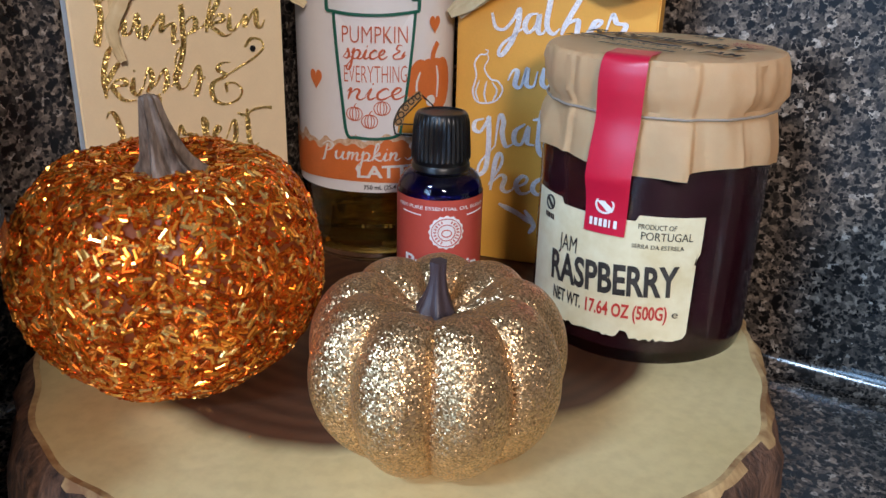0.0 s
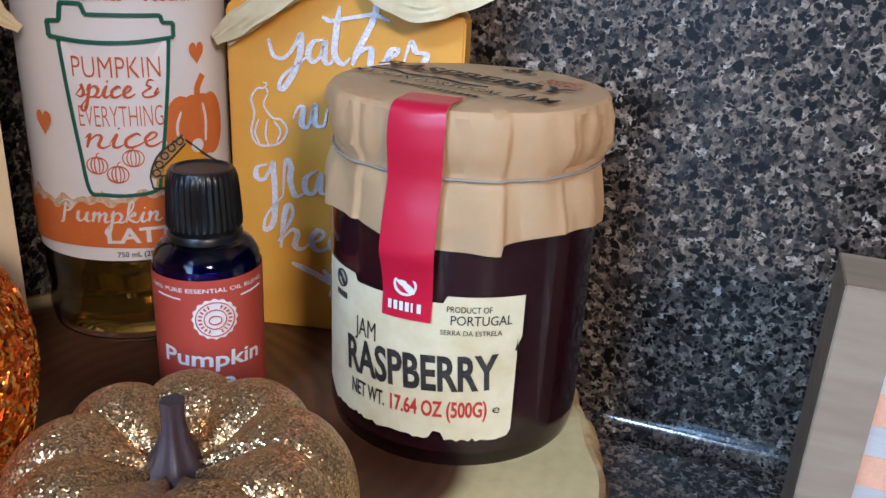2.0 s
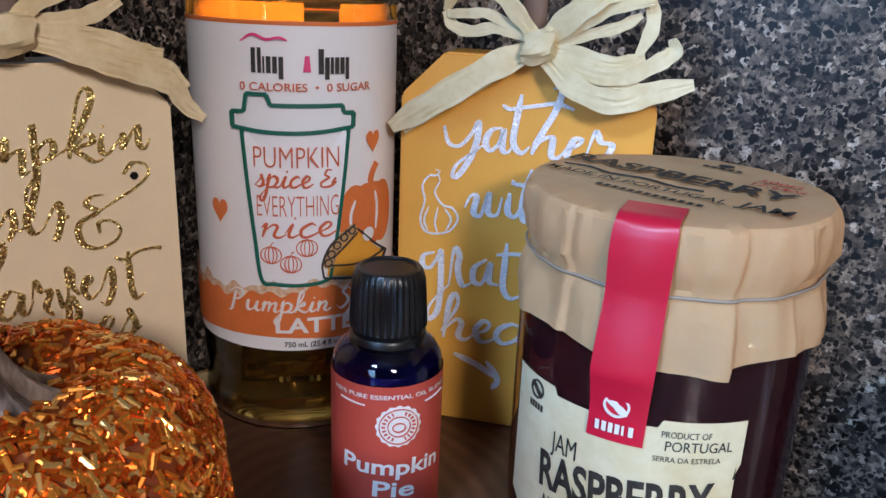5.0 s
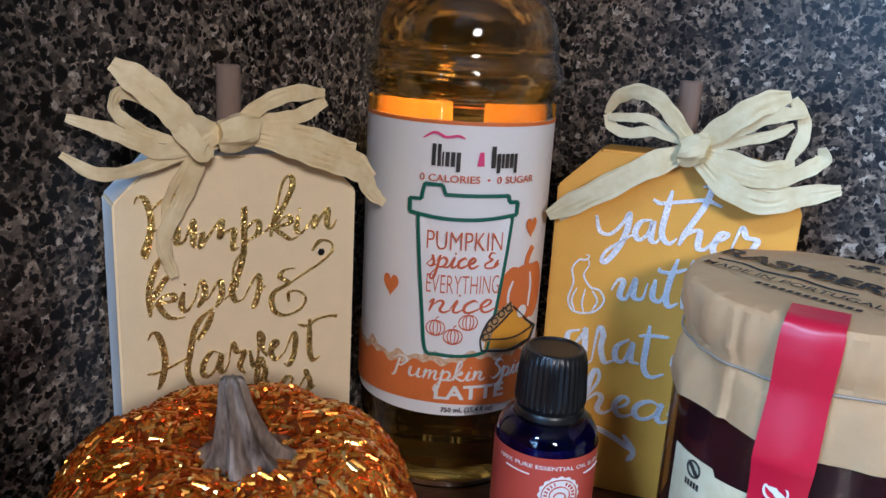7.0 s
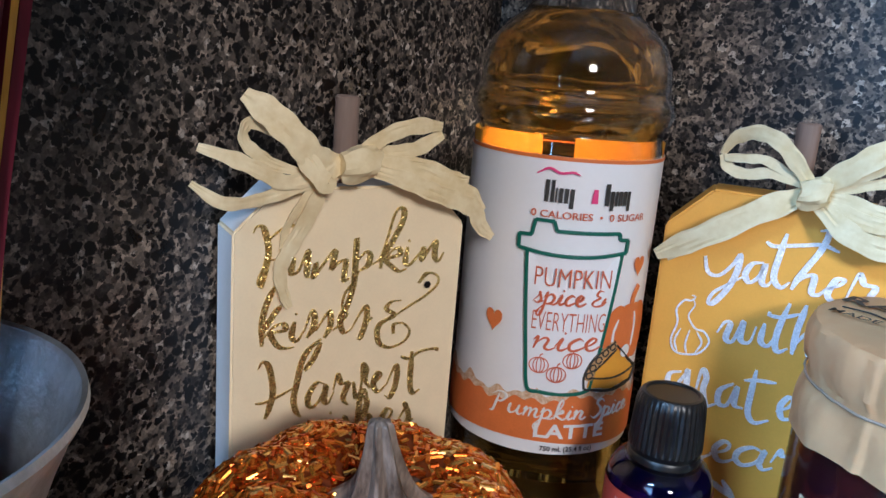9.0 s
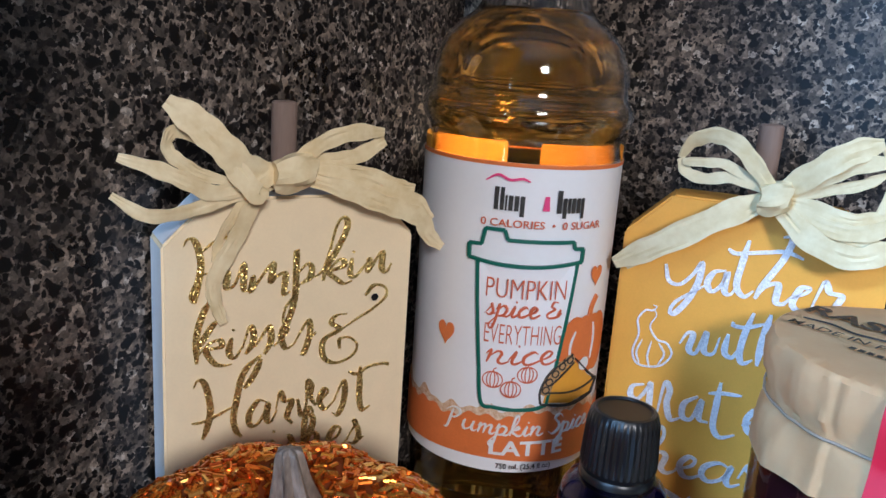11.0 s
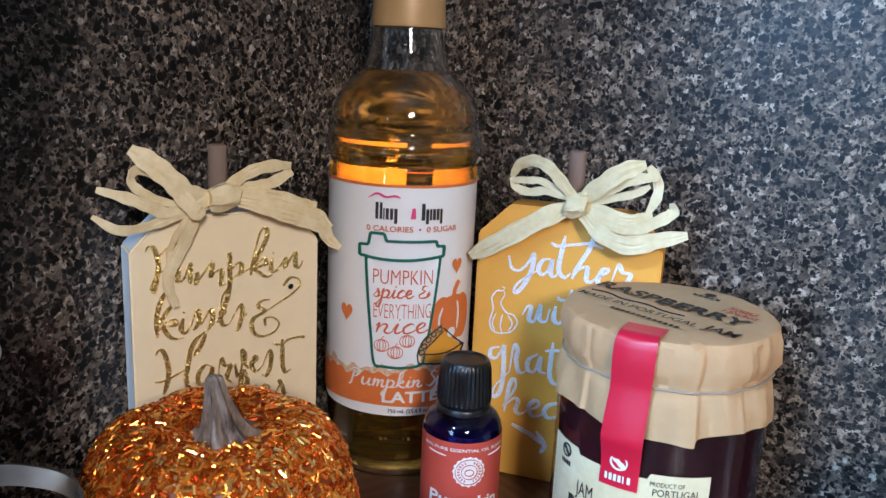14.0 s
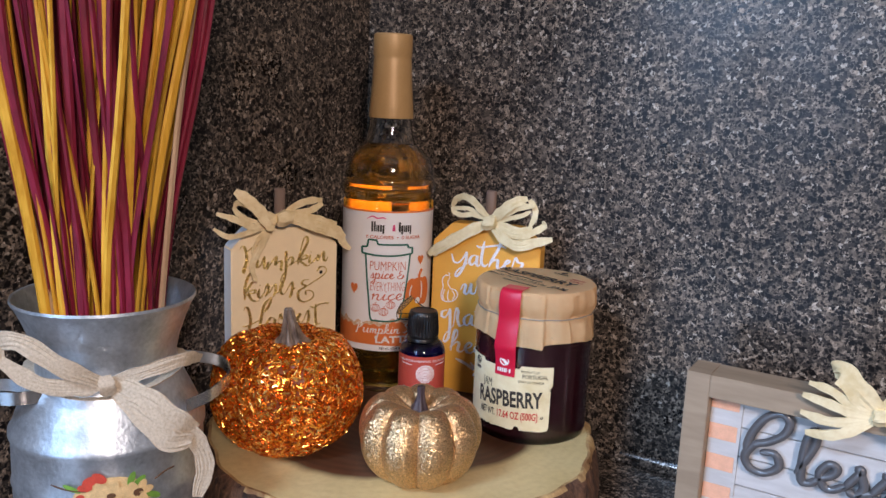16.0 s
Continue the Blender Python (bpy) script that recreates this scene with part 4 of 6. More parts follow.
    for p, q in zip(rings, rings[1:]):
        for i in range(n):
            if len(p) == 1:
                bm.faces.new((p[0], q[i], q[(i + 1) % n]))
            else:
                bm.faces.new((p[i], q[i], q[(i + 1) % n], p[(i + 1) % n]))
    bmesh.ops.solidify(bm, geom=bm.faces[:], thickness=0.00035)
    paper = part("paper_cover", bm, KRAFT, t, "creased brown kraft paper cover")
    bm = bmesh.new()
    ring = []
    for i in range(121):
        a = 2 * math.pi * i / 120
        rr = cover(a, 0.0404, 0.6, 0.0900) + 0.0007
        ring.append((rr * math.cos(a), rr * math.sin(a), 0.0900))
    for rad, dz in ((0.00042, 0.0),):
        prev = None
        for i in range(120):
            a = 2 * math.pi * i / 120
            c0 = Vector(ring[i])
            out = Vector((math.cos(a), math.sin(a), 0))
            cur = [bm.verts.new(c0 + out * rad * math.cos(b) + Vector((0, 0, rad * math.sin(b)))) for b in (k * math.pi / 3 for k in range(6))]
            if prev:
                for k in range(6):
                    bm.faces.new((prev[k], prev[(k + 1) % 6], cur[(k + 1) % 6], cur[k]))
            else:
                first = cur
            prev = cur
        for k in range(6):
            bm.faces.new((prev[k], prev[(k + 1) % 6], first[(k + 1) % 6], first[k]))
    part("elastic", bm, WIRE, t, "thin grey elastic round the paper")
    # red seal running over the edge of the lid
    bm = bmesh.new()
    path = [(0.0300, 0.1142), (0.0360, 0.1140), (0.0402, 0.1139), (0.0430, 0.1124), (0.0440, 0.1090), (0.0440, 0.1040), (0.0434, 0.0995), (0.0428, 0.0945), (0.0432, 0.0900), (0.0442, 0.0840), (0.0449, 0.0780), (0.0450, 0.0735), (0.0436, 0.0690), (0.0421, 0.0620), (0.0420, 0.0540)]
    prev = None
    for p in smooth_rows([(r, z, 0) for r, z in path], 4):
        r, z = p.x, p.y - 0.005
        shift = -0.0098 - 0.0019 * (0.109 - z) / 0.06
        cur = []
        for k in range(7):
            u = shift + 0.0148 * (k / 6 - 0.5)
            a = radians(A0) + u / 0.0420
            rr = r * 1.0 + (0.0006 if z > 0.108 else 0.0004)
            if z > 0.107:
                ce = Vector((math.cos(radians(A0) + shift / 0.042), math.sin(radians(A0) + shift / 0.042)))
                side = Vector((-ce.y, ce.x))
                q = ce * r + side * 0.0148 * (k / 6 - 0.5)
                cur.append(bm.verts.new((q.x, q.y, z + 0.0004)))
            else:
                cur.append(bm.verts.new((rr * math.cos(a), rr * math.sin(a), z)))
        if prev:
            for k in range(6):
                bm.faces.new((prev[k], cur[k], cur[k + 1], prev[k + 1]))
        prev = cur
    bmesh.ops.recalc_face_normals(bm, faces=bm.faces)
    bmesh.ops.solidify(bm, geom=bm.faces[:], thickness=0.0002)
    seal = part("seal", bm, SEALRED, t, "glossy red paper seal strip")
    sput = round_map(0.0425, A0, 0.0003)
    bm = bmesh.new()
    for sgn in (-1, 1):
        blob(bm, oval(-0.0118 + sgn * 0.0011, zz(149.6) - sgn * 0.0009, 0.0011, 0.0022, 14, 0.95), sput, 0.0004, 2)
    ring = oval(-0.0118, zz(149.6), 0.0031, 0.0029, 20)
    stroke(bm, ring + ring[:1], 0.0006, sput, 0.0005, False)
    for i, w in enumerate((1.1, 1.2, 1.2, 1.2, 0.6, 1.2)):
        x = -0.0168 + i * 0.00172
        blob(bm, [(x, zz(141.8)), (x + w / 1000, zz(141.8)), (x + w / 1000, zz(144.6)), (x, zz(144.6))], sput, 0.0004, 1)
    part("seal_print", bm, WHITEINK, seal, "white emblem and bars")
    # parchment label with torn edges
    bm = bmesh.new()
    cols, prev = 60, None
    for i in range(cols + 1):
        f = i / cols
        u = -0.0475 + 0.0695 * f
        top = zz(147.4) if u > -0.0005 or u < -0.030 else zz(147.4) - 0.0022
        if u > 0.0198:
            top = zz(147.4)
        bot = zz(101.6) + 0.0012 * noise.noise(Vector((u * 700, 1, 2))) + 0.0009 * noise.noise(Vector((u * 230, 4, 2)))
        bot += 0.0022 if abs(u + 0.001) < 0.0018 else 0
        bot += 0.003 if u > 0.0205 else 0
        bot += 0.004 * max(0, (-0.040 - u) / 0.008)
        cur = [bm.verts.new(put(u + (0.0006 * noise.noise(Vector((k * 2.0, 7, 1))) if i in (0, cols) else 0) - (0.0018 if (i == cols and k < 7) else 0), bot + (top - bot) * k / 10, 0.0001)) for k in range(11)]
        if prev:
            for k in range(10):
                bm.faces.new((prev[k], cur[k], cur[k + 1], prev[k + 1]))
        prev = cur
    label = part("label", bm, PARCH, t, "yellowed parchment-look label with torn edges")
    bm = bmesh.new()
    add_letters(bm, put, "RASPBERRY", -0.0326, zz(116.2), 0.0112, 0.0485, lift=0.0004, bold=0.03, turn=0.06)
    add_letters(bm, put, "JAM", -0.0294, zz(128.8), 0.0062, 0.0082, lift=0.0004, bold=0.0)
    add_letters(bm, put, "NET WT.", -0.0306, zz(108.9), 0.0050, 0.0130, lift=0.0004, bold=0.02)
    add_letters(bm, put, "PRODUCT OF", -0.0000, zz(142.8), 0.0019, 0.0124, lift=0.0004)
    add_letters(bm, put, "PORTUGAL", 0.0012, zz(139.0), 0.0030, 0.0172, lift=0.0004)
    add_letters(bm, put, "SERRA DA ESTRELA", -0.0015, zz(135.8), 0.0016, 0.0172, lift=0.0004)
    add_letters(bm, put, "e", 0.0146, zz(110.6), 0.0030, 0.0022, lift=0.0004)
    for sgn in (-1, 1):
        blob(bm, oval(-0.0369 + sgn * 0.0009, zz(143.5) - sgn * 0.0008, 0.0009, 0.0019, 12, 0.95), put, 0.0004, 2)
    ring = oval(-0.0369, zz(143.5), 0.0026, 0.0025, 18)
    stroke(bm, ring + ring[:1], 0.0005, put, 0.0005, False)
    for i in range(5):
        blob(bm, [(-0.0398 + i * 0.00125, zz(137.6)), (-0.0389 + i * 0.00125, zz(137.6)), (-0.0389 + i * 0.00125, zz(139.6)), (-0.0398 + i * 0.00125, zz(139.6))], put, 0.0004, 1)
    part("label_print", bm, BLACKINK, label, "worn black stencil print")
    bm = bmesh.new()
    add_letters(bm, put, "17.64 OZ (500G)", -0.0155, zz(108.9), 0.0052, 0.0285, lift=0.0004, bold=0.025, turn=0.03)
    part("weight_print", bm, REDINK, label)
    # print on the paper top
    ang = radians(-16.0)
    top = lambda u, v, h=0.0: Vector((u * math.cos(ang) - v * math.sin(ang), u * math.sin(ang) + v * math.cos(ang), 0.1090 + h))
    bm = bmesh.new()
    add_letters(bm, top, "RASPBERRY", -0.0372, 0.0005, 0.0090, 0.0680, lift=0.0005, bold=0.03)
    add_letters(bm, top, "MADE IN PORTUGAL", -0.0345, -0.0150, 0.0044, 0.0545, lift=0.0005, bold=0.005)
    add_letters(bm, top, "JAM", 0.0222, -0.0140, 0.0062, 0.0132, lift=0.0005, bold=0.02)
    stroke(bm, [(-0.034, -0.0060), (-0.026, -0.0046), (-0.018, -0.0068), (-0.008, -0.0050), (0.002, -0.0068), (0.010, -0.0056)], 0.0006, top, 0.0004)
    for i in range(13):
        x = -0.0140 + i * 0.0024
        blob(bm, [(x, -0.0212), (x + 0.0017, -0.0212), (x + 0.0017, -0.0188), (x, -0.0188)], top, 0.0002, 1)
    blob(bm, oval(0.0005, 0.0300, 0.0025, 0.0022, 14), top, 0.0002, 2)
    for i in range(5):
        blob(bm, [(-0.0050 + i * 0.0026, 0.0245), (-0.0031 + i * 0.0026, 0.0245), (-0.0031 + i * 0.0026, 0.0265), (-0.0050 + i * 0.0026, 0.0265)], top, 0.0002, 1)
    part("lid_print", bm, BLACKINK, paper, "black stencil print on the paper")
    bm = bmesh.new()
    add_letters(bm, top, "500G", 0.0150, 0.0180, 0.0036, 0.0120, lift=0.0002, bold=0.01)
    add_letters(bm, top, "17.64oz", 0.0150, 0.0128, 0.0036, 0.0150, lift=0.0002, bold=0.01)
    part("lid_weight_print", bm, REDINK, paper)


make_jar()

# ---- pumpkins ----


def pumpkin_shape(a, f, r, h, lobes, depth, dimple):
    """Point on a lobed pumpkin: a round, f from the bottom (0) to the top (1)."""
    phi = math.pi * f
    rad = math.sin(phi) ** 0.78
    valley = 1 - abs(math.sin(lobes * a / 2)) ** 0.75
    lobe = 1 - depth * valley * min(1, rad * 1.4)
    z = -math.cos(phi)
    wide = 0.50 if f > 0.5 else 0.30
    dip = dimple * math.exp(-(rad / wide) ** 2) * (1 if f > 0.5 else 0.35) + depth * 0.9 * valley * max(0.0, 1 - rad) * (1 if f > 0.5 else 0)
    z = z - dip if f > 0.5 else z + dip
    squeeze = 1 - 0.10 * max(0.0, 0.45 - f)
    return Vector((r * rad * lobe * squeeze * math.cos(a), r * rad * lobe * squeeze * math.sin(a), h / 2 * z))


def pumpkin_mesh(r, h, lobes, depth, dimple, na, nf):
    bm = bmesh.new()
    rows = []
    lowest = 0.0
    for j in range(nf + 1):
        f = 0.012 + 0.976 * j / nf
        rows.append([bm.verts.new(pumpkin_shape(2 * math.pi * i / na, f, r, h, lobes, depth, dimple)) for i in range(na)])
    lowest = min(v.co.z for row in rows for v in row)
    for v in bm.verts:
        v.co.z -= lowest
    for p, q in zip(rows, rows[1:]):
        for i in range(na):
            bm.faces.new((p[i], p[(i + 1) % na], q[(i + 1) % na], q[i]))
    bm.faces.new(rows[0][::-1])
    bm.faces.new(rows[-1])
    return bm, lowest


def stem_mesh(rows, ridges, depth, n=48):
    """A fluted stem through rows (x, y, z, radius)."""
    bm = bmesh.new()
    pts = smooth_rows(rows, 5)
    prev = None
    for k, p in enumerate(pts):
        tw = 0.10 * k
        cur = []
        for i in range(n):
            a = 2 * math.pi * i / n
            rr = p[3] * (1 + depth * math.cos(ridges * a + tw) + 0.04 * math.sin(3 * a + k * 0.4))
            cur.append(bm.verts.new((p[0] + rr * math.cos(a), p[1] + rr * math.sin(a), p[2])))
        if prev:
            for i in range(n):
                bm.faces.new((prev[i], prev[(i + 1) % n], cur[(i + 1) % n], cur[i]))
        else:
            bm.faces.new(cur[::-1])
        prev = cur
    bm.faces.new(prev)
    return bm


def make_gold_pumpkin():
    t = thing("gold_pumpkin", pose(-0.0938, 0.1855, SLAB_Z - 0.0005, 0, 0, 20), "small gold glitter pumpkin with plum-brown stem on the wood slice", "pumpkin", "craft pumpkins")
    bm, low = pumpkin_mesh(0.0388, 0.0630, 9, 0.15, 0.55, 180, 56)
    part("glitter_body", bm, GOLDGLITTER, t, "ribbed body covered in fine gold glitter")
    part("stem", stem_mesh([(-0.001, 0, 0.0350, 0.0086), (-0.001, 0, 0.0400, 0.0076), (-0.0008, 0, 0.0440, 0.0056), (-0.0005, 0.0002, 0.0492, 0.0033), (-0.0003, 0.0002, 0.0545, 0.0023), (-0.0002, 0.0003, 0.0590, 0.0024)], 6, 0.10), STEMPURPLE, t, "matte plum-brown fluted stem")


def make_bead_pumpkin():
    t = thing("beaded_pumpkin", pose(-0.1928, 0.1746, SLAB_Z - 0.0005), "round pumpkin crusted with copper-orange foil beads, dried stem", "pumpkin", "craft pumpkins")
    R, H, L, D, DI = 0.0498, 0.0850, 8, 0.085, 0.30
    bm, low = pumpkin_mesh(R, H, L, D, DI, 96, 40)
    part("core", bm, BEADBASE, t, "burnt orange core")
    part("stem", stem_mesh([(0.0085, -0.0025, 0.0655, 0.0160), (0.0085, -0.0028, 0.0698, 0.0140), (0.0088, -0.0045, 0.0738, 0.0100), (0.0100, -0.0074, 0.0795, 0.0063), (0.0114, -0.0106, 0.0895, 0.0038), (0.0119, -0.0122, 0.0966, 0.0027), (0.0119, -0.0124, 0.0980, 0.0018), (0.0119, -0.0124, 0.0984, 0.0005)], 7, 0.20), STEMWOOD, t, "twisted dry brown stem")
    rnd = random.Random(11)
    kinds = []
    sides = [(math.cos(q * math.pi / 3), math.sin(q * math.pi / 3)) for q in range(6)]
    shell = [(q, (q + 1) % 6, (q + 1) % 6 + 6, q + 6) for q in range(6)] + [(5, 4, 3, 2, 1, 0), (6, 7, 8, 9, 10, 11)]

    def bead_corners(p, x, y, z, ln, wd, th):
        return [p + x * e * ln / 2 + y * c * wd / 2 + z * d * th / 2 for e in (-1, 1) for c, d in sides]
    for ln, wd, th in ((0.0034, 0.00150, 0.00125), (0.0029, 0.00145, 0.00120), (0.0023, 0.00160, 0.00110)):
        me = bpy.data.meshes.new("bead")
        me.from_pydata(bead_corners(Vector(), Vector((1, 0, 0)), Vector((0, 1, 0)), Vector((0, 0, 1)), ln, wd, th), [], shell)
        me.materials.append(BEADS)
        kinds.append((me, ln, wd, th))
    verts, faces, single = [], [], 0
    for k in range(12500):
        f = math.acos(1 - 2 * rnd.random()) / math.pi
        f = min(max(f, 0.05), 0.97)
        a = rnd.uniform(-math.pi, math.pi)
        p = pumpkin_shape(a, f, R, H, L, D, DI)
        du = pumpkin_shape(a + 0.01, f, R, H, L, D, DI) - p
        dv = pumpkin_shape(a, min(f + 0.004, 0.995), R, H, L, D, DI) - p
        nn = du.cross(dv).normalized()
        if nn.length < 0.5:
            continue
        p.z -= low
        tilt = Vector((rnd.gauss(0, 0.14), rnd.gauss(0, 0.14), rnd.gauss(0, 0.14)))
        nn = (nn + tilt).normalized()
        x = nn.cross(Vector((rnd.uniform(-1, 1), rnd.uniform(-1, 1), rnd.uniform(-1, 1)))).normalized()
        y = nn.cross(x)
        p = p + nn * rnd.uniform(0.0003, 0.0014)
        me, ln, wd, th = kinds[k % 3 if rnd.random() < 0.4 else 0]
        rot = Matrix((x, y, nn)).transposed().to_4x4()
        near = -math.pi * 0.62 < a < -0.05 and 0.3 < f < 0.75
        if near and single < 280 and k % 5 == 0:
            ob = new("bead", me)
            ob.parent = t
            ob.matrix_basis = Matrix.Translation(p) @ rot
            single += 1
            continue
        base = len(verts)
        verts += bead_corners(p, x, y, nn, ln, wd, th)
        faces += [tuple(base + q for q in f) for f in shell]
    me = bpy.data.meshes.new("bead_crust")
    me.from_pydata(verts, [], faces)
    me.materials.append(BEADS)
    ob = new("bead_crust", me)
    ob.parent = t
    tagged(ob, "dense crust of copper foil beads", kind="stuff")


make_gold_pumpkin()
make_bead_pumpkin()

# ---- tag-shaped signs ----


def make_sign(name, m, label, w, h, cut, face_mat, edge_mat, dowel_top, dowel_x=0.0):
    t = thing(name, m, label, "sign", "tag signs")
    th = 0.018
    outline = [(-w / 2, 0), (w / 2, 0), (w / 2, h - cut), (w / 2 - cut, h), (-w / 2 + cut, h), (-w / 2, h - cut)]
    bm = bmesh.new()
    f = [bm.verts.new((x, 0, z)) for x, z in outline]
    b = [bm.verts.new((x, th, z)) for x, z in outline]
    front = bm.faces.new(f)
    bm.faces.new(b[::-1])
    for i in range(6):
        g = bm.faces.new((f[i], b[i], b[(i + 1) % 6], f[(i + 1) % 6]))
        g.material_index = 1
    bmesh.ops.recalc_face_normals(bm, faces=bm.faces)
    bmesh.ops.bevel(bm, geom=bm.edges[:], offset=0.0008, segments=2, affect="EDGES")
    board = part("board", bm, [face_mat, edge_mat], t)
    part("dowel", lathe([(0.0, h - 0.002), (0.0040, h - 0.002), (0.0040, dowel_top - 0.0006), (0.0034, dowel_top), (0, dowel_top)], 24), DOWEL, t, "taupe painted dowel stub").location = (dowel_x, th / 2, 0)
    return t, board


def bow(t, material, label, strips, knot, kw=0.0105, kh=0.0085, seed=0):
    bm = bmesh.new()
    x, y, z = knot
    n = 18
    prev = None
    for j in range(9):
        f = j / 8 * 2 - 1
        cur = []
        for i in range(n):
            a = 2 * math.pi * i / n
            k = 1 + 0.16 * math.cos(5 * a + j * 0.4) + 0.06 * math.sin(9 * a)
            s = (1 - 0.22 * f * f)
            cur.append(bm.verts.new((x + f * kw / 2 + 0.0006 * math.sin(a * 3), y - kh * 0.42 * k * s * math.cos(a), z + kh / 2 * k * s * math.sin(a) + f * 0.0012)))
        if prev:
            for i in range(n):
                bm.faces.new((prev[i], cur[i], cur[(i + 1) % n], prev[(i + 1) % n]))
        else:
            bm.faces.new(cur)
        prev = cur
    bm.faces.new(prev[::-1])
    bmesh.ops.recalc_face_normals(bm, faces=bm.faces)
    b = part("raffia_bow", bm, material, t, label)
    for i, (rows, w) in enumerate(strips):
        bm = bmesh.new()
        ribbon(bm, rows, w, seed=seed + i * 3, folds=4, taper=(0.7, 0.5))
        part("raffia_strip", bm, material, b)
    return b


def make_signs():
    # cream sign
    t, board = make_sign("cream_sign", pose(-0.2480, 0.2337, SLAB_Z, 0, 0, 63), "cream tag-shaped wooden sign with gold glitter script and raffia bow", 0.0828, 0.1320, 0.0140, CREAM, WHITEEDGE, 0.1605, -0.0018)
    put = flat_map(0.0002)

    def written(bm, words, width, pen):
        """Pen strokes in millimetres on the board, each a little above the last where they cross."""
        for k, run in enumerate(words):
            stroke(bm, [(x / 1000, z / 1000) for x, z in run], width, put, 0.0004 + (k % 7) * 0.00003, True, pen)
    pumpkin = [
        [(-35, 118), (-34, 120), (-32, 119.7), (-30.6, 116), (-30, 111.5), (-30.8, 106.5), (-32, 101.5), (-32.6, 100.3), (-33.3, 102), (-32.2, 105), (-30.2, 108.6), (-27, 109)],
        [(-29.7, 115.8), (-26.6, 118.4), (-22.5, 120), (-20.2, 116.6), (-22.5, 111.5), (-27, 109)],
        [(-24, 108.3), (-22, 109), (-22.3, 104), (-19.7, 105), (-17, 111.4), (-17, 103.4), (-15.5, 102.3)],
        [(-15.5, 102.7), (-14, 107), (-14.5, 102), (-12.2, 105.4), (-7.6, 111), (-8.3, 104.6), (-6.4, 106.4), (-3.5, 107), (-4, 100.2), (-1.8, 101)]]
    kin = [
        [(-0.9, 102.4), (0, 114.5), (0, 108.4), (-0.3, 98.3), (-3, 89.4), (-4, 91.6), (-3.2, 95.6), (-0.5, 99.3), (1.6, 103.2)],
        [(0, 106), (3.5, 109.6), (5.3, 108.4), (4.6, 105), (1.8, 103.2)],
        [(4.6, 104.5), (8.7, 106.7), (11, 112.6), (13.3, 121.5), (15.3, 124.4), (17, 123.3), (16.7, 119.8), (13.6, 113.4), (10.2, 107.6), (9.3, 103.6)],
        [(10.3, 106), (13.8, 109.8), (16, 110.2), (16.2, 108), (11.3, 106.5), (14, 103.7), (16.7, 102), (19.4, 102.7)],
        [(19.3, 110.5), (18.7, 105.3), (20.4, 104), (22.5, 106), (25, 109)], [(19.5, 112.3), (20, 113)],
        [(24.5, 109.6), (25.6, 109.7), (25.3, 105.3), (27.8, 109.3), (30.2, 112), (30.2, 106.5), (32, 104.8), (33.8, 107.8)]]
    kisses = [
        [(-27.5, 100), (-29.8, 95.4), (-31.5, 88.8), (-31.5, 80)], [(-25.2, 93.4), (-27.5, 90.8), (-31.2, 84.8)],
        [(-31, 82.8), (-27.6, 86.3), (-24.3, 87), (-24, 84.8), (-28.5, 84), (-26.2, 79.6), (-23.4, 78.4), (-20.5, 78.5)],
        [(-20.6, 87.4), (-21.5, 82.5), (-19.6, 80.5), (-17.2, 84)], [(-20.3, 89.6), (-20, 90.3)],
        [(-17.2, 83.5), (-15, 90.3), (-13.7, 88.6), (-14, 84.6), (-16.2, 81.3)], [(-13, 83.4), (-9.5, 89), (-8.3, 89.5), (-8, 84.8), (-10, 80.5)],
        [(-7, 82.7), (-4, 85.4), (-2, 88.2), (-3.6, 89), (-4.5, 85.4), (-3, 81.6), (-0.4, 82.3)],
        [(-0.4, 82.3), (3.5, 89.2), (5, 90), (5.2, 85.3), (3.3, 79.2), (2, 78.8)], [(5.2, 84.2), (7.5, 86)]]
    ampersand = [
        [(18.3, 91.2), (14.5, 91), (12.7, 88.6), (15.8, 86), (11, 83.5), (9.6, 80.5), (10.8, 76), (15.2, 74), (20.6, 75.8), (22.4, 79.4), (19.7, 82.5), (16, 82.4), (16, 79)],
        [(15.8, 85.6), (22.2, 89.2), (28, 92.3), (32.4, 96.2), (31.7, 99.5), (27.7, 100.4), (24.6, 97)]]
    harvest = [
        [(-32.5, 72), (-31.3, 74.3), (-29.4, 73.6), (-28, 69.2), (-27.3, 63), (-28.6, 57), (-29.8, 54)], [(-33.2, 60), (-30, 60), (-25.3, 61.5), (-20, 63.8)],
        [(-11, 80.3), (-15.2, 77), (-17.6, 72.8), (-19, 65.7), (-20, 59.6), (-19, 55), (-17.3, 52.7)], [(-11, 79), (-13.7, 73.2), (-16.6, 69.5)],
        [(-9, 63.5), (-11.7, 64.5), (-14.6, 60.7), (-14.8, 57), (-13, 55.6), (-10.6, 58), (-8.6, 63), (-9, 57.6), (-7.5, 56.2), (-5.5, 60.2)],
        [(-5.8, 60.8), (-4.6, 66.5), (-3, 63), (-0.4, 62.6), (-2, 57.4), (-0.2, 54.4)]]
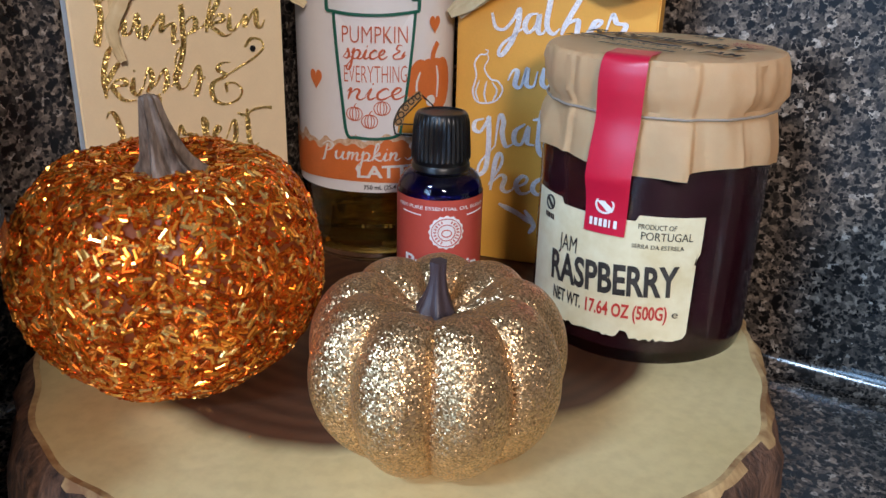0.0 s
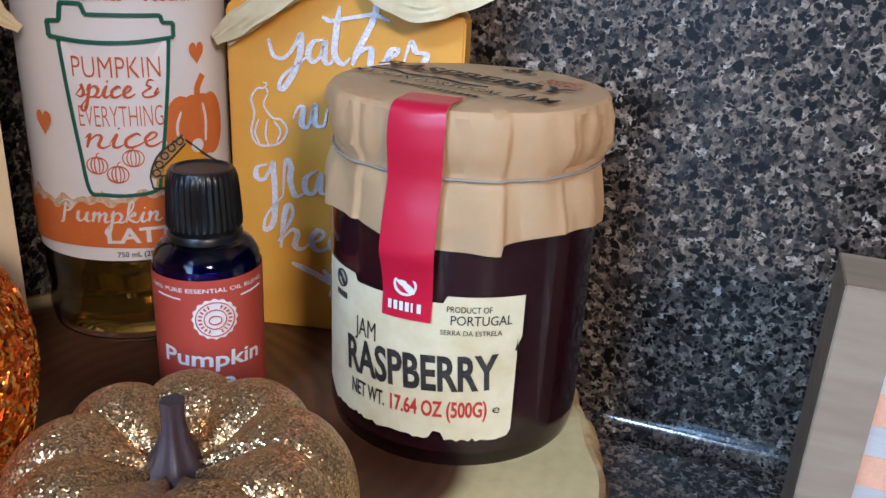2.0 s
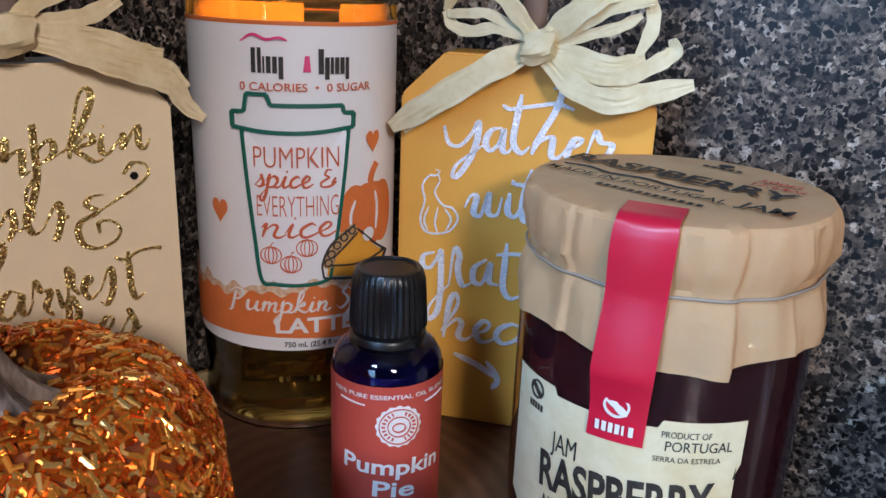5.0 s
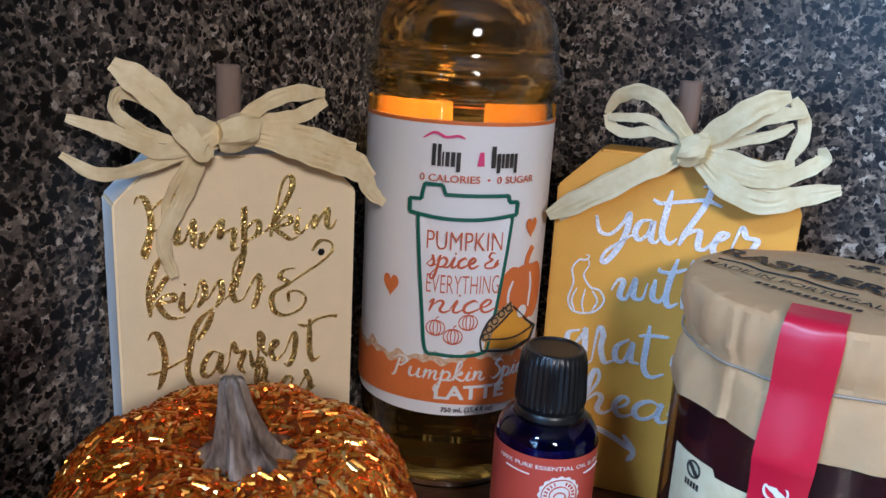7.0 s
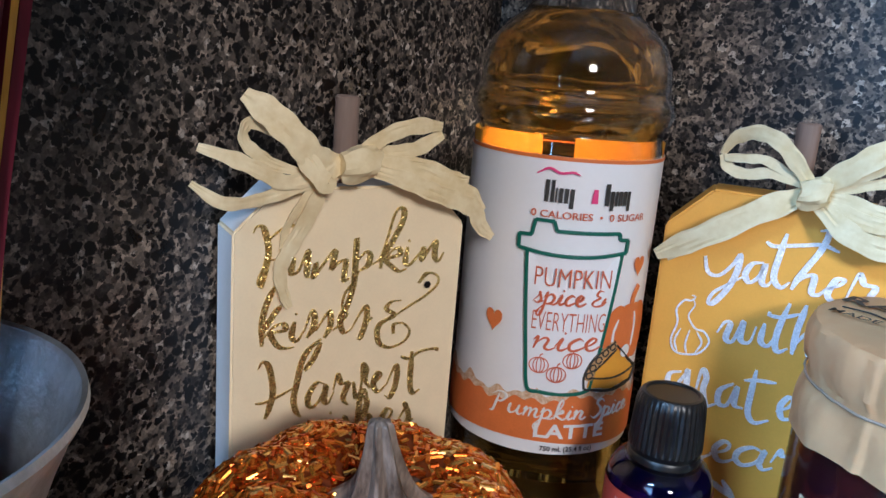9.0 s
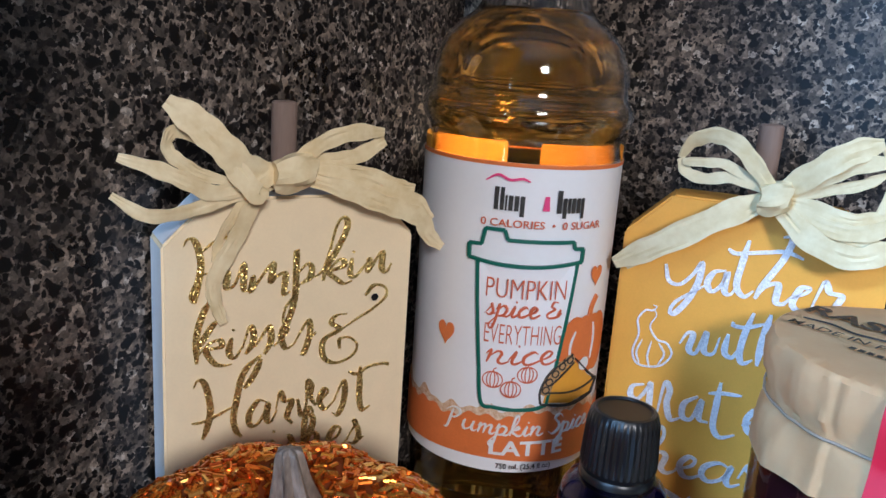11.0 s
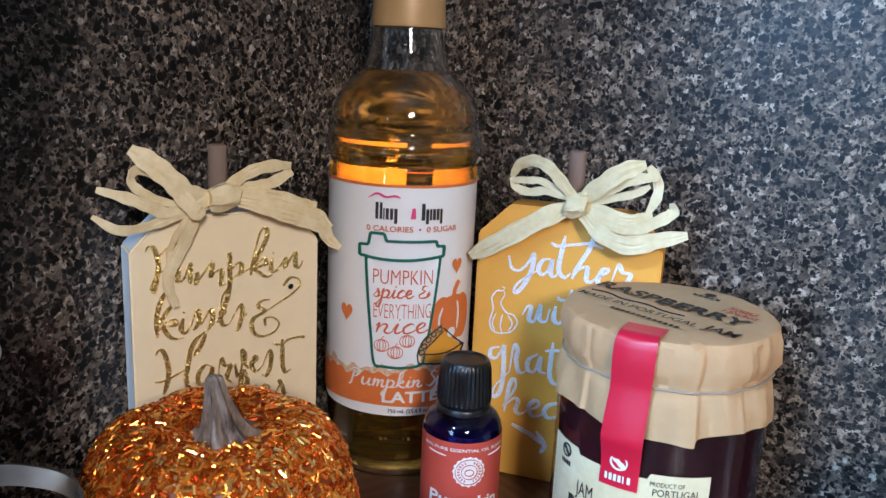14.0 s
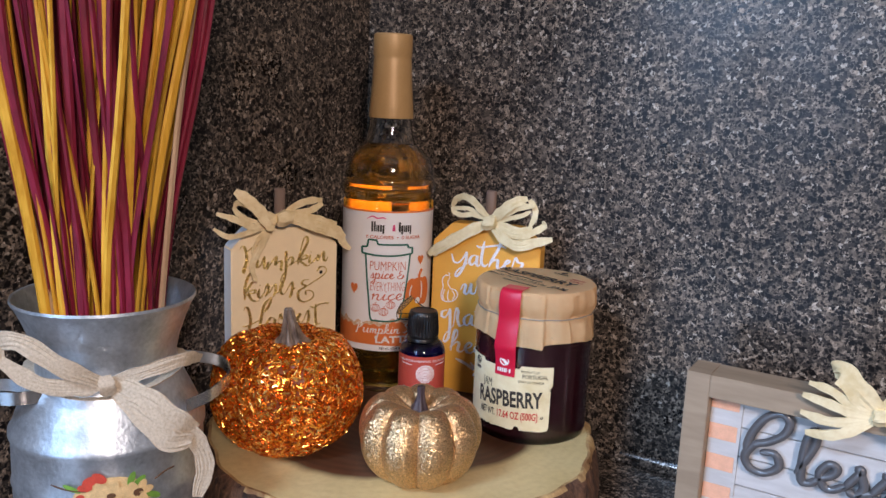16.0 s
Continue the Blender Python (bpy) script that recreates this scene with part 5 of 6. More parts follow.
    vest = [
        [(1.6, 62.8), (3, 56.5), (4.7, 60.7), (4.6, 68.8), (6.3, 67), (6, 63.2), (8, 59.5)], [(3, 56.6), (6.6, 56), (7.2, 52.4), (5.3, 46.6)],
        [(9.2, 60), (12.3, 63.8), (11, 65), (9.3, 61), (11.4, 57.5), (14.6, 60)], [(14.6, 60), (17.6, 66.8), (18.6, 64), (18, 58.4), (16, 54.5), (14.2, 55.7)],
        [(24, 71.4), (24, 64.2), (24.2, 58.5), (25.5, 54.8), (28.3, 56)], [(19.7, 70), (23, 68.8), (27.5, 71), (33.3, 71.3), (34.7, 70.5)]]
    bm = bmesh.new()
    for words in (pumpkin, kin, kisses, ampersand, harvest, vest):
        written(bm, words, 0.0015, 0.9)
    script(bm, put, "wishes", -0.0230, 0.0400, 0.0490, 0.0080, 0.0015, 0.9, 0.05, 0.06)
    part("lettering", bm, GOLDINK, board, "gold glitter script lettering")
    bm = bmesh.new()
    blob(bm, oval(0.0277, 0.0965, 0.0014, 0.0014, 6), put, 0.0012, 1)
    part("dark_spangle", bm, BLACKPLASTIC, board, "single dark hexagonal spangle")
    y = -0.006
    bow(t, RAFFIA, "creased cream raffia bow round the dowel", [
        ([(-0.0080, y, 0.1400), (-0.0190, y - 0.005, 0.1425), (-0.0263, y - 0.006, 0.1492), (-0.0333, y - 0.004, 0.1558), (-0.0406, y - 0.001, 0.1612)], 0.0088),
        ([(-0.0060, y, 0.1425), (-0.0150, y - 0.004, 0.1385), (-0.0165, y - 0.007, 0.1355), (-0.0215, y - 0.006, 0.1410), (-0.0280, y - 0.004, 0.1490)], 0.0062),
        ([(-0.0310, y + 0.002, 0.1500), (-0.0375, y + 0.001, 0.1527), (-0.0402, y, 0.1507, 30), (-0.0400, y - 0.001, 0.1470, 20), (-0.0362, y - 0.001, 0.1436), (-0.0305, y, 0.1402), (-0.0190, y, 0.1372)], 0.0040),
        ([(-0.0090, y, 0.1390), (-0.0200, y - 0.001, 0.1362), (-0.0287, y - 0.002, 0.1354), (-0.0358, y - 0.003, 0.1390), (-0.0433, y - 0.002, 0.1423), (-0.0535, y, 0.1456)], 0.0048),
        ([(-0.0100, y, 0.1370), (-0.0200, y, 0.1344), (-0.0319, y - 0.001, 0.1310), (-0.0397, y - 0.001, 0.1291, 20), (-0.0473, y - 0.001, 0.1296), (-0.0555, y, 0.1351)], 0.0042),
    ] + [
        ([(-0.0040, y, 0.1430), (0.0041, y - 0.004, 0.1500), (0.0131, y - 0.005, 0.1532), (0.0255, y - 0.001, 0.1530)], 0.0052),
        ([(0.0262, y, 0.1505), (0.0182, y - 0.001, 0.1462), (0.0110, y - 0.001, 0.1445), (0.0000, y, 0.1440)], 0.0050),
        ([(-0.0020, y, 0.1420), (0.0110, y - 0.002, 0.1408), (0.0205, y - 0.002, 0.1396), (0.0315, y - 0.001, 0.1355), (0.0380, y, 0.1346)], 0.0050),
        ([(-0.0020, y, 0.1395), (0.0120, y - 0.004, 0.1356), (0.0217, y - 0.005, 0.1318), (0.0319, y - 0.004, 0.1282), (0.0393, y - 0.003, 0.1248), (0.0441, y - 0.001, 0.1184), (0.0498, y, 0.1138)], 0.0060),
        ([(-0.0010, y, 0.1405), (0.0137, y - 0.003, 0.1385), (0.0255, y - 0.003, 0.1350), (0.0369, y - 0.002, 0.1300), (0.0448, y, 0.1235)], 0.0068),
        ([(-0.0140, y - 0.001, 0.1375), (-0.0175, y - 0.001, 0.1290), (-0.0205, y + 0.001, 0.1210), (-0.0249, y + 0.002, 0.1123), (-0.0273, y + 0.002, 0.1065, 15), (-0.0265, y + 0.001, 0.1000, 30), (-0.0247, y, 0.0945)], 0.0052),
        ([(-0.0160, y, 0.1365), (-0.0212, y + 0.001, 0.1280), (-0.0250, y + 0.003, 0.1205, 25), (-0.0268, y + 0.003, 0.1130)], 0.0030),
    ], (-0.0045, y - 0.003, 0.1410), 0.0125, 0.0110, 2)
    # mustard sign
    t, board = make_sign("mustard_sign", pose(-0.1309, 0.3293, SLAB_Z, 0, 0, 13), "mustard tag-shaped wooden sign with white glitter script and raffia bow", 0.0852, 0.1365, 0.0148, MUSTARD, MUSTARD, 0.1625)
    gather = [
        [(-27, 112), (-25.2, 106.3), (-21.3, 105.6), (-17.4, 110), (-15.3, 114.3), (-15.3, 108.4), (-17.7, 101), (-21.6, 95), (-23.5, 95), (-22, 99), (-16.7, 103.6), (-12.4, 107)],
        [(-7, 112.8), (-10.7, 111.7), (-12.5, 107.5), (-10.6, 104.8), (-7.8, 107.6), (-6.5, 112.3), (-6.6, 105.8), (-4.5, 104.8), (-2.8, 108.3)],
        [(-1.2, 124.4), (-2.2, 117.3), (-3, 108.3), (-0.2, 104.8), (2.6, 107.2)], [(-7.4, 120.5), (-4.8, 119.3), (0, 120.2), (5, 121.2), (10.8, 122.2), (16.3, 120.5)],
        [(9, 127), (12, 127), (10.5, 120.3), (7.2, 113.6), (4.8, 108.8), (3.4, 104.7)], [(4, 106), (6.4, 109.7), (10, 110.8), (10, 105), (12.4, 104.4), (14.6, 107.3)]]
    her = [
        [(14.7, 107), (18.3, 109), (19.8, 111), (17, 110.6), (15.2, 105.2), (17.3, 103), (20.8, 104.2)],
        [(21, 104), (23.5, 113.4), (24.7, 113), (26, 110.7), (29.6, 110), (28.4, 106), (31.3, 105.8)]]
    with_word = [
        [(-18.6, 84), (-16.5, 88.4), (-14.5, 88), (-15.3, 82.5), (-12.7, 81.8), (-10.3, 90), (-10.2, 83), (-7, 82.6), (-5.6, 88.8)],
        [(-3, 90.6), (-3.4, 84), (-0.8, 82.3), (0.7, 85.3)], [(-2.3, 94.3), (-1.8, 95.2)],
        [(4, 99.6), (2, 90.8), (1.5, 84), (3, 81), (6, 82.8)], [(-2.7, 94), (2.2, 94), (8, 96.4)],
        [(9.5, 100), (8, 90.5), (7.6, 81)], [(7.8, 84), (11, 89.5), (13.5, 88), (13, 82.5), (15, 81), (18, 84)]]
    grateful = [
        [(-28.7, 66.2), (-32.6, 64.7), (-33, 61), (-30.2, 60.2), (-27.3, 65), (-26.5, 66.6), (-26, 54), (-27, 43.5), (-30.5, 40), (-29.6, 46), (-23, 54.5)],
        [(-23, 54.5), (-21.6, 68.2), (-19.5, 65.8), (-20, 60.8), (-18, 54.8), (-14.6, 56.2)], [(-9.7, 65.6), (-14, 62), (-14, 57), (-10.8, 56.7), (-8.4, 64.5), (-8.3, 57.5), (-5, 56.5)],
        [(-2.8, 72.5), (-3.2, 64), (-3.2, 55.7), (-0.5, 52), (4.4, 54)], [(-6.4, 67.7), (-1.2, 68.7), (4.7, 69)]]
    bm = bmesh.new()
    for words in (gather, her, with_word, grateful):
        written(bm, words, 0.0018, 0.55)
    script(bm, put, "eful", 0.0060, 0.0560, 0.0270, 0.0085, 0.0018, 0.55, 0.10)
    script(bm, put, "hearts", -0.0255, 0.0335, 0.0580, 0.0080, 0.0018, 0.55, 0.10, 0.03)
    gourd = [
        [(-29.4, 96.4), (-28, 96), (-29.3, 94.4), (-31.8, 94), (-34, 90.2), (-33, 85), (-34.4, 78.4), (-32.7, 74), (-28.7, 73.2), (-23.6, 74.8), (-20.8, 79.5), (-23, 83.2), (-26.4, 84), (-29.4, 88.3), (-27.8, 92.6), (-28.6, 95)],
        [(-31.5, 83), (-33, 78), (-31.6, 74)], [(-28.2, 83), (-29, 77.3), (-28, 73.6)], [(-25.6, 82.7), (-23.3, 79), (-25, 74.6)]]
    written(bm, gourd, 0.0007, 0.0)
    written(bm, [[(-20, 27.5), (-11, 24), (-4, 20)], [(-7.6, 26), (-3, 19.4), (-5, 15)]], 0.0022, 0.0)
    part("lettering", bm, SILVERINK, board, "white iridescent glitter script lettering")
    bow(t, RAFFIA_PALE, "pale straw raffia bow round the dowel", [
        ([(0.0036, y, 0.1420), (-0.0026, y - 0.004, 0.1497), (-0.0095, y - 0.005, 0.1567), (-0.0169, y - 0.003, 0.1586, 15), (-0.0234, y - 0.001, 0.1557, 35), (-0.0266, y + 0.001, 0.1500, 45)], 0.0054),
        ([(-0.0267, y, 0.1500, 30), (-0.0242, y, 0.1456, 15), (-0.0181, y, 0.1440), (-0.0092, y - 0.001, 0.1454), (0.0015, y, 0.1420)], 0.0038),
        ([(-0.0259, y - 0.001, 0.1490), (-0.0178, y - 0.002, 0.1496), (-0.0114, y - 0.002, 0.1493), (0.0010, y, 0.1425)], 0.0032),
        ([(0.0050, y, 0.1420), (0.0137, y - 0.005, 0.1502), (0.0220, y - 0.006, 0.1570), (0.0320, y - 0.002, 0.1610)], 0.0076),
        ([(0.0060, y, 0.1415), (0.0180, y - 0.003, 0.1492), (0.0272, y - 0.004, 0.1543), (0.0376, y - 0.002, 0.1558)], 0.0050),
        ([(0.0070, y, 0.1410), (0.0186, y - 0.001, 0.1448), (0.0282, y - 0.001, 0.1477), (0.0345, y, 0.1515)], 0.0036),
    ] + [
        ([(0.0330, y, 0.1600, 10), (0.0372, y + 0.001, 0.1540, 25), (0.0378, y, 0.1476), (0.0346, y - 0.001, 0.1396)], 0.0044),
        ([(0.0025, y, 0.1395), (-0.0098, y - 0.004, 0.1337), (-0.0273, y - 0.005, 0.1223), (-0.0440, y - 0.001, 0.1112)], 0.0086),
        ([(0.0010, y + 0.001, 0.1375), (-0.0110, y - 0.001, 0.1300), (-0.0260, y - 0.001, 0.1205), (-0.0400, y + 0.001, 0.1100)], 0.0040),
        ([(0.0060, y, 0.1405), (0.0177, y - 0.003, 0.1388), (0.0272, y - 0.003, 0.1367), (0.0367, y, 0.1390)], 0.0048),
        ([(0.0060, y, 0.1395), (0.0201, y - 0.004, 0.1338), (0.0310, y - 0.004, 0.1332), (0.0410, y - 0.002, 0.1380), (0.0452, y, 0.1416, 20), (0.0441, y, 0.1450, 40)], 0.0052),
        ([(0.0050, y, 0.1385), (0.0164, y - 0.005, 0.1292), (0.0288, y - 0.006, 0.1255), (0.0391, y - 0.003, 0.1284), (0.0522, y, 0.1318)], 0.0074),
        ([(0.0050, y, 0.1390), (0.0190, y - 0.002, 0.1315), (0.0320, y - 0.003, 0.1290), (0.0400, y - 0.001, 0.1300)], 0.0050),
    ], (0.0040, y - 0.003, 0.1408), 0.0092, 0.0105, 31)


make_signs()

# ---- milk can with reeds ----


def make_can():
    cx, cy = -0.2285, 0.065
    t = thing("milk_can", pose(cx, cy, COUNTER), "galvanised milk can with floral decal, jute bow and strap handles", "milk can")
    z0 = lambda z: z - 0.0090 - COUNTER
    prof = [(0, 0.001), (0.046, 0.001), (0.0490, 0.003), (0.0500, 0.006), (0.0512, 0.040), (0.0515, z0(0.112)), (0.0522, z0(0.1145)), (0.0515, z0(0.117)), (0.0514, z0(0.139)), (0.0526, z0(0.1415)), (0.0526, z0(0.1440)), (0.0512, z0(0.1460)),
            (0.0490, z0(0.152)), (0.0450, z0(0.161)), (0.0405, z0(0.1705)), (0.0376, z0(0.1780)), (0.0370, z0(0.1840)), (0.0388, z0(0.1930)), (0.0430, z0(0.2050)), (0.0460, z0(0.2120)), (0.0475, z0(0.2145)), (0.0483, z0(0.2160)), (0.0480, z0(0.2176)), (0.0470, z0(0.2172)),
            (0.0453, z0(0.2130)), (0.0424, z0(0.2050)), (0.0382, z0(0.1930)), (0.0364, z0(0.184)), (0.0370, z0(0.178)), (0.0400, z0(0.170)), (0.0470, z0(0.150)), (0.0495, 0.080), (0.048, 0.004), (0, 0.004)]
    part("body", lathe(prof, 96, lambda a, z: 1 + 0.004 * math.sin(3 * a + z * 40)), ZINC, t, "dull galvanised metal body")
    for az in (50.0, 232.0):
        rows = [(az + 38, 0.0405, 0.1690), (az + 30, 0.0520, 0.1690), (az + 14, 0.0640, 0.1680), (az - 4, 0.0665, 0.1655), (az - 20, 0.0590, 0.1610), (az - 30, 0.0475, 0.1560)]
        pts = smooth_rows([(r * math.cos(radians(a)), r * math.sin(radians(a)), z0(z)) for a, r, z in rows], 8)
        bm = bmesh.new()
        prev = None
        for i, p in enumerate(pts):
            d = (pts[min(i + 1, len(pts) - 1)] - pts[max(i - 1, 0)]).normalized()
            up = Vector((0, 0, 1))
            s = d.cross(up).normalized()
            cur = [bm.verts.new(p + up * 0.0036 * a + s * 0.0005 * b) for a, b in ((-1, -1), (1, -1), (1, 1), (-1, 1))]
            if prev:
                for k in range(4):
                    bm.faces.new((prev[k], prev[(k + 1) % 4], cur[(k + 1) % 4], cur[k]))
            else:
                bm.faces.new(cur)
            prev = cur
        bm.faces.new(prev[::-1])
        bmesh.ops.recalc_face_normals(bm, faces=bm.faces)
        part("handle", bm, ZINCBRIGHT, t, "bright bent metal strap handle")
    # floral decal on the front
    put = round_map(0.0518, -37.0, 0.0004)
    decal = bmesh.new()
    blob(decal, oval(0.000, z0(0.115), 0.0205, 0.0165, 28), put, 0.0, 4)
    decal = part("decal", decal, DECALCREAM, t, "painted flowers: cream blooms, red petals, green leaves")
    for nm, m_, ovals in (
            ("leaf", LEAFGREEN, [(0.010, 0.129, 0.0040, 0.0018, 1.2), (0.014, 0.127, 0.0038, 0.0018, 0.6), (-0.019, 0.126, 0.0050, 0.0014, -0.4), (0.021, 0.117, 0.0045, 0.0018, -0.5), (-0.021, 0.116, 0.0045, 0.0018, 0.4)]),
            ("red_petal", DECALRED, [(-0.010, 0.1300, 0.0042, 0.0026, 0.5), (-0.0055, 0.1315, 0.0040, 0.0026, -0.6), (-0.0125, 0.1265, 0.0038, 0.0022, 0.1), (-0.0150, 0.1215, 0.0022, 0.0014, 0.3)]),
            ("cream_petal", DECALCREAM, [(0.000 + 0.005 * math.cos(a), 0.122 + 0.0040 * math.sin(a), 0.0040, 0.0024, a) for a in (0.3, 1.3, 2.3, 3.3, 4.3, 5.3)] + [(0.013 + 0.0045 * math.cos(a), 0.121 + 0.0036 * math.sin(a), 0.0036, 0.0022, a) for a in (0.1, 1.1, 2.1, 3.1, 4.2, 5.2)]),
            ("flower_eye", DECALBROWN, [(0.000, 0.1215, 0.0022, 0.0016, 0), (0.013, 0.1210, 0.0026, 0.0022, 0)])):
        for i, (x, z, rx, ry, tn) in enumerate(ovals):
            bm = bmesh.new()
            blob(bm, oval(x, z0(z), rx, ry, 14, tn), put, 0.0004 + 0.00005 * i + (0.0003 if nm in ("cream_petal",) else 0) + (0.0008 if nm == "flower_eye" else 0), 2)
            part(nm, bm, m_, decal)
    bm = bmesh.new()
    stroke(bm, [(-0.030, z0(0.1275)), (-0.022, z0(0.1255)), (-0.012, z0(0.1245))], 0.0005, put, 0.0008)
    stroke(bm, [(0.022, z0(0.1255)), (0.028, z0(0.1280)), (0.034, z0(0.1285))], 0.0005, put, 0.0008)
    part("twig", bm, DECALBROWN, decal)
    # jute ribbon: a band round the neck and a bow in front
    bm = bmesh.new()
    band = [(0.0405 * math.cos(radians(a)), 0.0405 * math.sin(radians(a)), z0(0.1745 + 0.0035 * math.sin(radians(a) * 2))) for a in range(-215, 150, 14)]
    ribbon(bm, band, 0.0065, (0, 0, 1), 0.0005, 2, 5)
    part("jute_band", bm, JUTE, t, "rough jute ribbon round the neck")
    out = Vector((math.cos(radians(-35)), math.sin(radians(-35)), 0))
    side = Vector((-out.y, out.x, 0))

    def at(s, z, d=0.050):
        return tuple(out * d + side * s + Vector((0, 0, z0(z + 0.006))))
    face = tuple(out)
    bm = bmesh.new()
    ribbon(bm, [at(-0.0025, 0.1810, 0.052), at(-0.002, 0.1760, 0.0545), at(-0.001, 0.1705, 0.052)], 0.0075, face, 0.0012, 2, 3)
    b = part("jute_bow", bm, JUTE, t, "loose jute ribbon bow")
    for i, (rows, w) in enumerate((
            ([at(-0.004, 0.1760), at(-0.022, 0.1880, 0.054), at(-0.040, 0.2010, 0.050), at(-0.052, 0.1990, 0.042), at(-0.050, 0.1880, 0.040)], 0.0095),
            ([at(-0.050, 0.1900, 0.042), at(-0.034, 0.1780, 0.046), at(-0.016, 0.1740, 0.048), at(-0.004, 0.1755)], 0.0085),
            ([at(0.000, 0.1765), at(0.018, 0.1830, 0.056), at(0.036, 0.1860, 0.052), at(0.046, 0.1820, 0.040)], 0.0075),
            ([at(0.000, 0.1755), at(0.016, 0.1680, 0.058), at(0.030, 0.1560, 0.062), at(0.040, 0.1480, 0.058)], 0.0135),
            ([at(0.002, 0.1740), at(0.014, 0.1600, 0.058), at(0.026, 0.1460, 0.062), at(0.038, 0.1440, 0.060)], 0.0110),
            ([at(0.030, 0.1580, 0.060), at(0.041, 0.1420, 0.058), at(0.045, 0.1260, 0.057), at(0.041, 0.1090, 0.056)], 0.0095))):
        bm = bmesh.new()
        ribbon(bm, rows, w, face, 0.0005, 7, 40 + i)
        part("jute_strip", bm, JUTE, b)


make_can()


def make_reeds():
    t = thing("reed_bundle", pose(-0.2285, 0.065, COUNTER + 0.0045), "tall dried reeds dyed burgundy and ochre, standing in the milk can", "dried reeds")
    rnd = random.Random(5)
    for i in range(215):
        r0 = 0.0335 * math.sqrt(rnd.random())
        a = rnd.uniform(0, 2 * math.pi)
        foot = Vector((0.55 * r0 * math.cos(a), 0.55 * r0 * math.sin(a), 0.0))
        neck = Vector((r0 * math.cos(a), r0 * math.sin(a), 0.158))
        a2 = a + rnd.gauss(0, 0.35)
        spread = r0 * rnd.uniform(1.7, 2.5) + rnd.uniform(0.0, 0.012)
        top = Vector((spread * math.cos(a2), spread * math.sin(a2), rnd.uniform(0.40, 0.47)))
        limit = -0.0300
        top.x = max(top.x + 0.016, limit)
        low = neck.lerp(top, 0.27)
        top.y -= max(0.0, low.y - 0.577 * (0.146 - low.x) + 0.040) / 0.27
        mid = neck.lerp(top, 0.5) + Vector((rnd.gauss(0, 0.0025), rnd.gauss(0, 0.0025), 0))
        mid.x = max(mid.x, limit)
        bm = bmesh.new()
        w, d, ang = rnd.uniform(0.0012, 0.0031), rnd.uniform(0.0009, 0.0016), rnd.uniform(0, 3.1)
        prev = None
        for k, p in enumerate(smooth_rows([tuple(foot), tuple(neck), tuple(mid), tuple(top)], 4)):
            cur = []
            for q in range(6):
                g = q * math.pi / 3
                x, y = w * math.cos(g), d * math.sin(g)
                cur.append(bm.verts.new(p + Vector((x * math.cos(ang + k * 0.05) - y * math.sin(ang + k * 0.05), x * math.sin(ang + k * 0.05) + y * math.cos(ang + k * 0.05), 0))))
            if prev:
                for q in range(6):
                    bm.faces.new((prev[q], prev[(q + 1) % 6], cur[(q + 1) % 6], cur[q]))
            else:
                bm.faces.new(cur[::-1])
            prev = cur
        bm.faces.new(prev)
        part("reed", bm, (BURGUNDY, OCHRE, BURGUNDY, OCHRE, OCHRE, BURGUNDY, OCHRE, TANREED)[i % 8 if i % 16 < 15 else 0], t)


make_reeds()

# ---- framed word sign ----


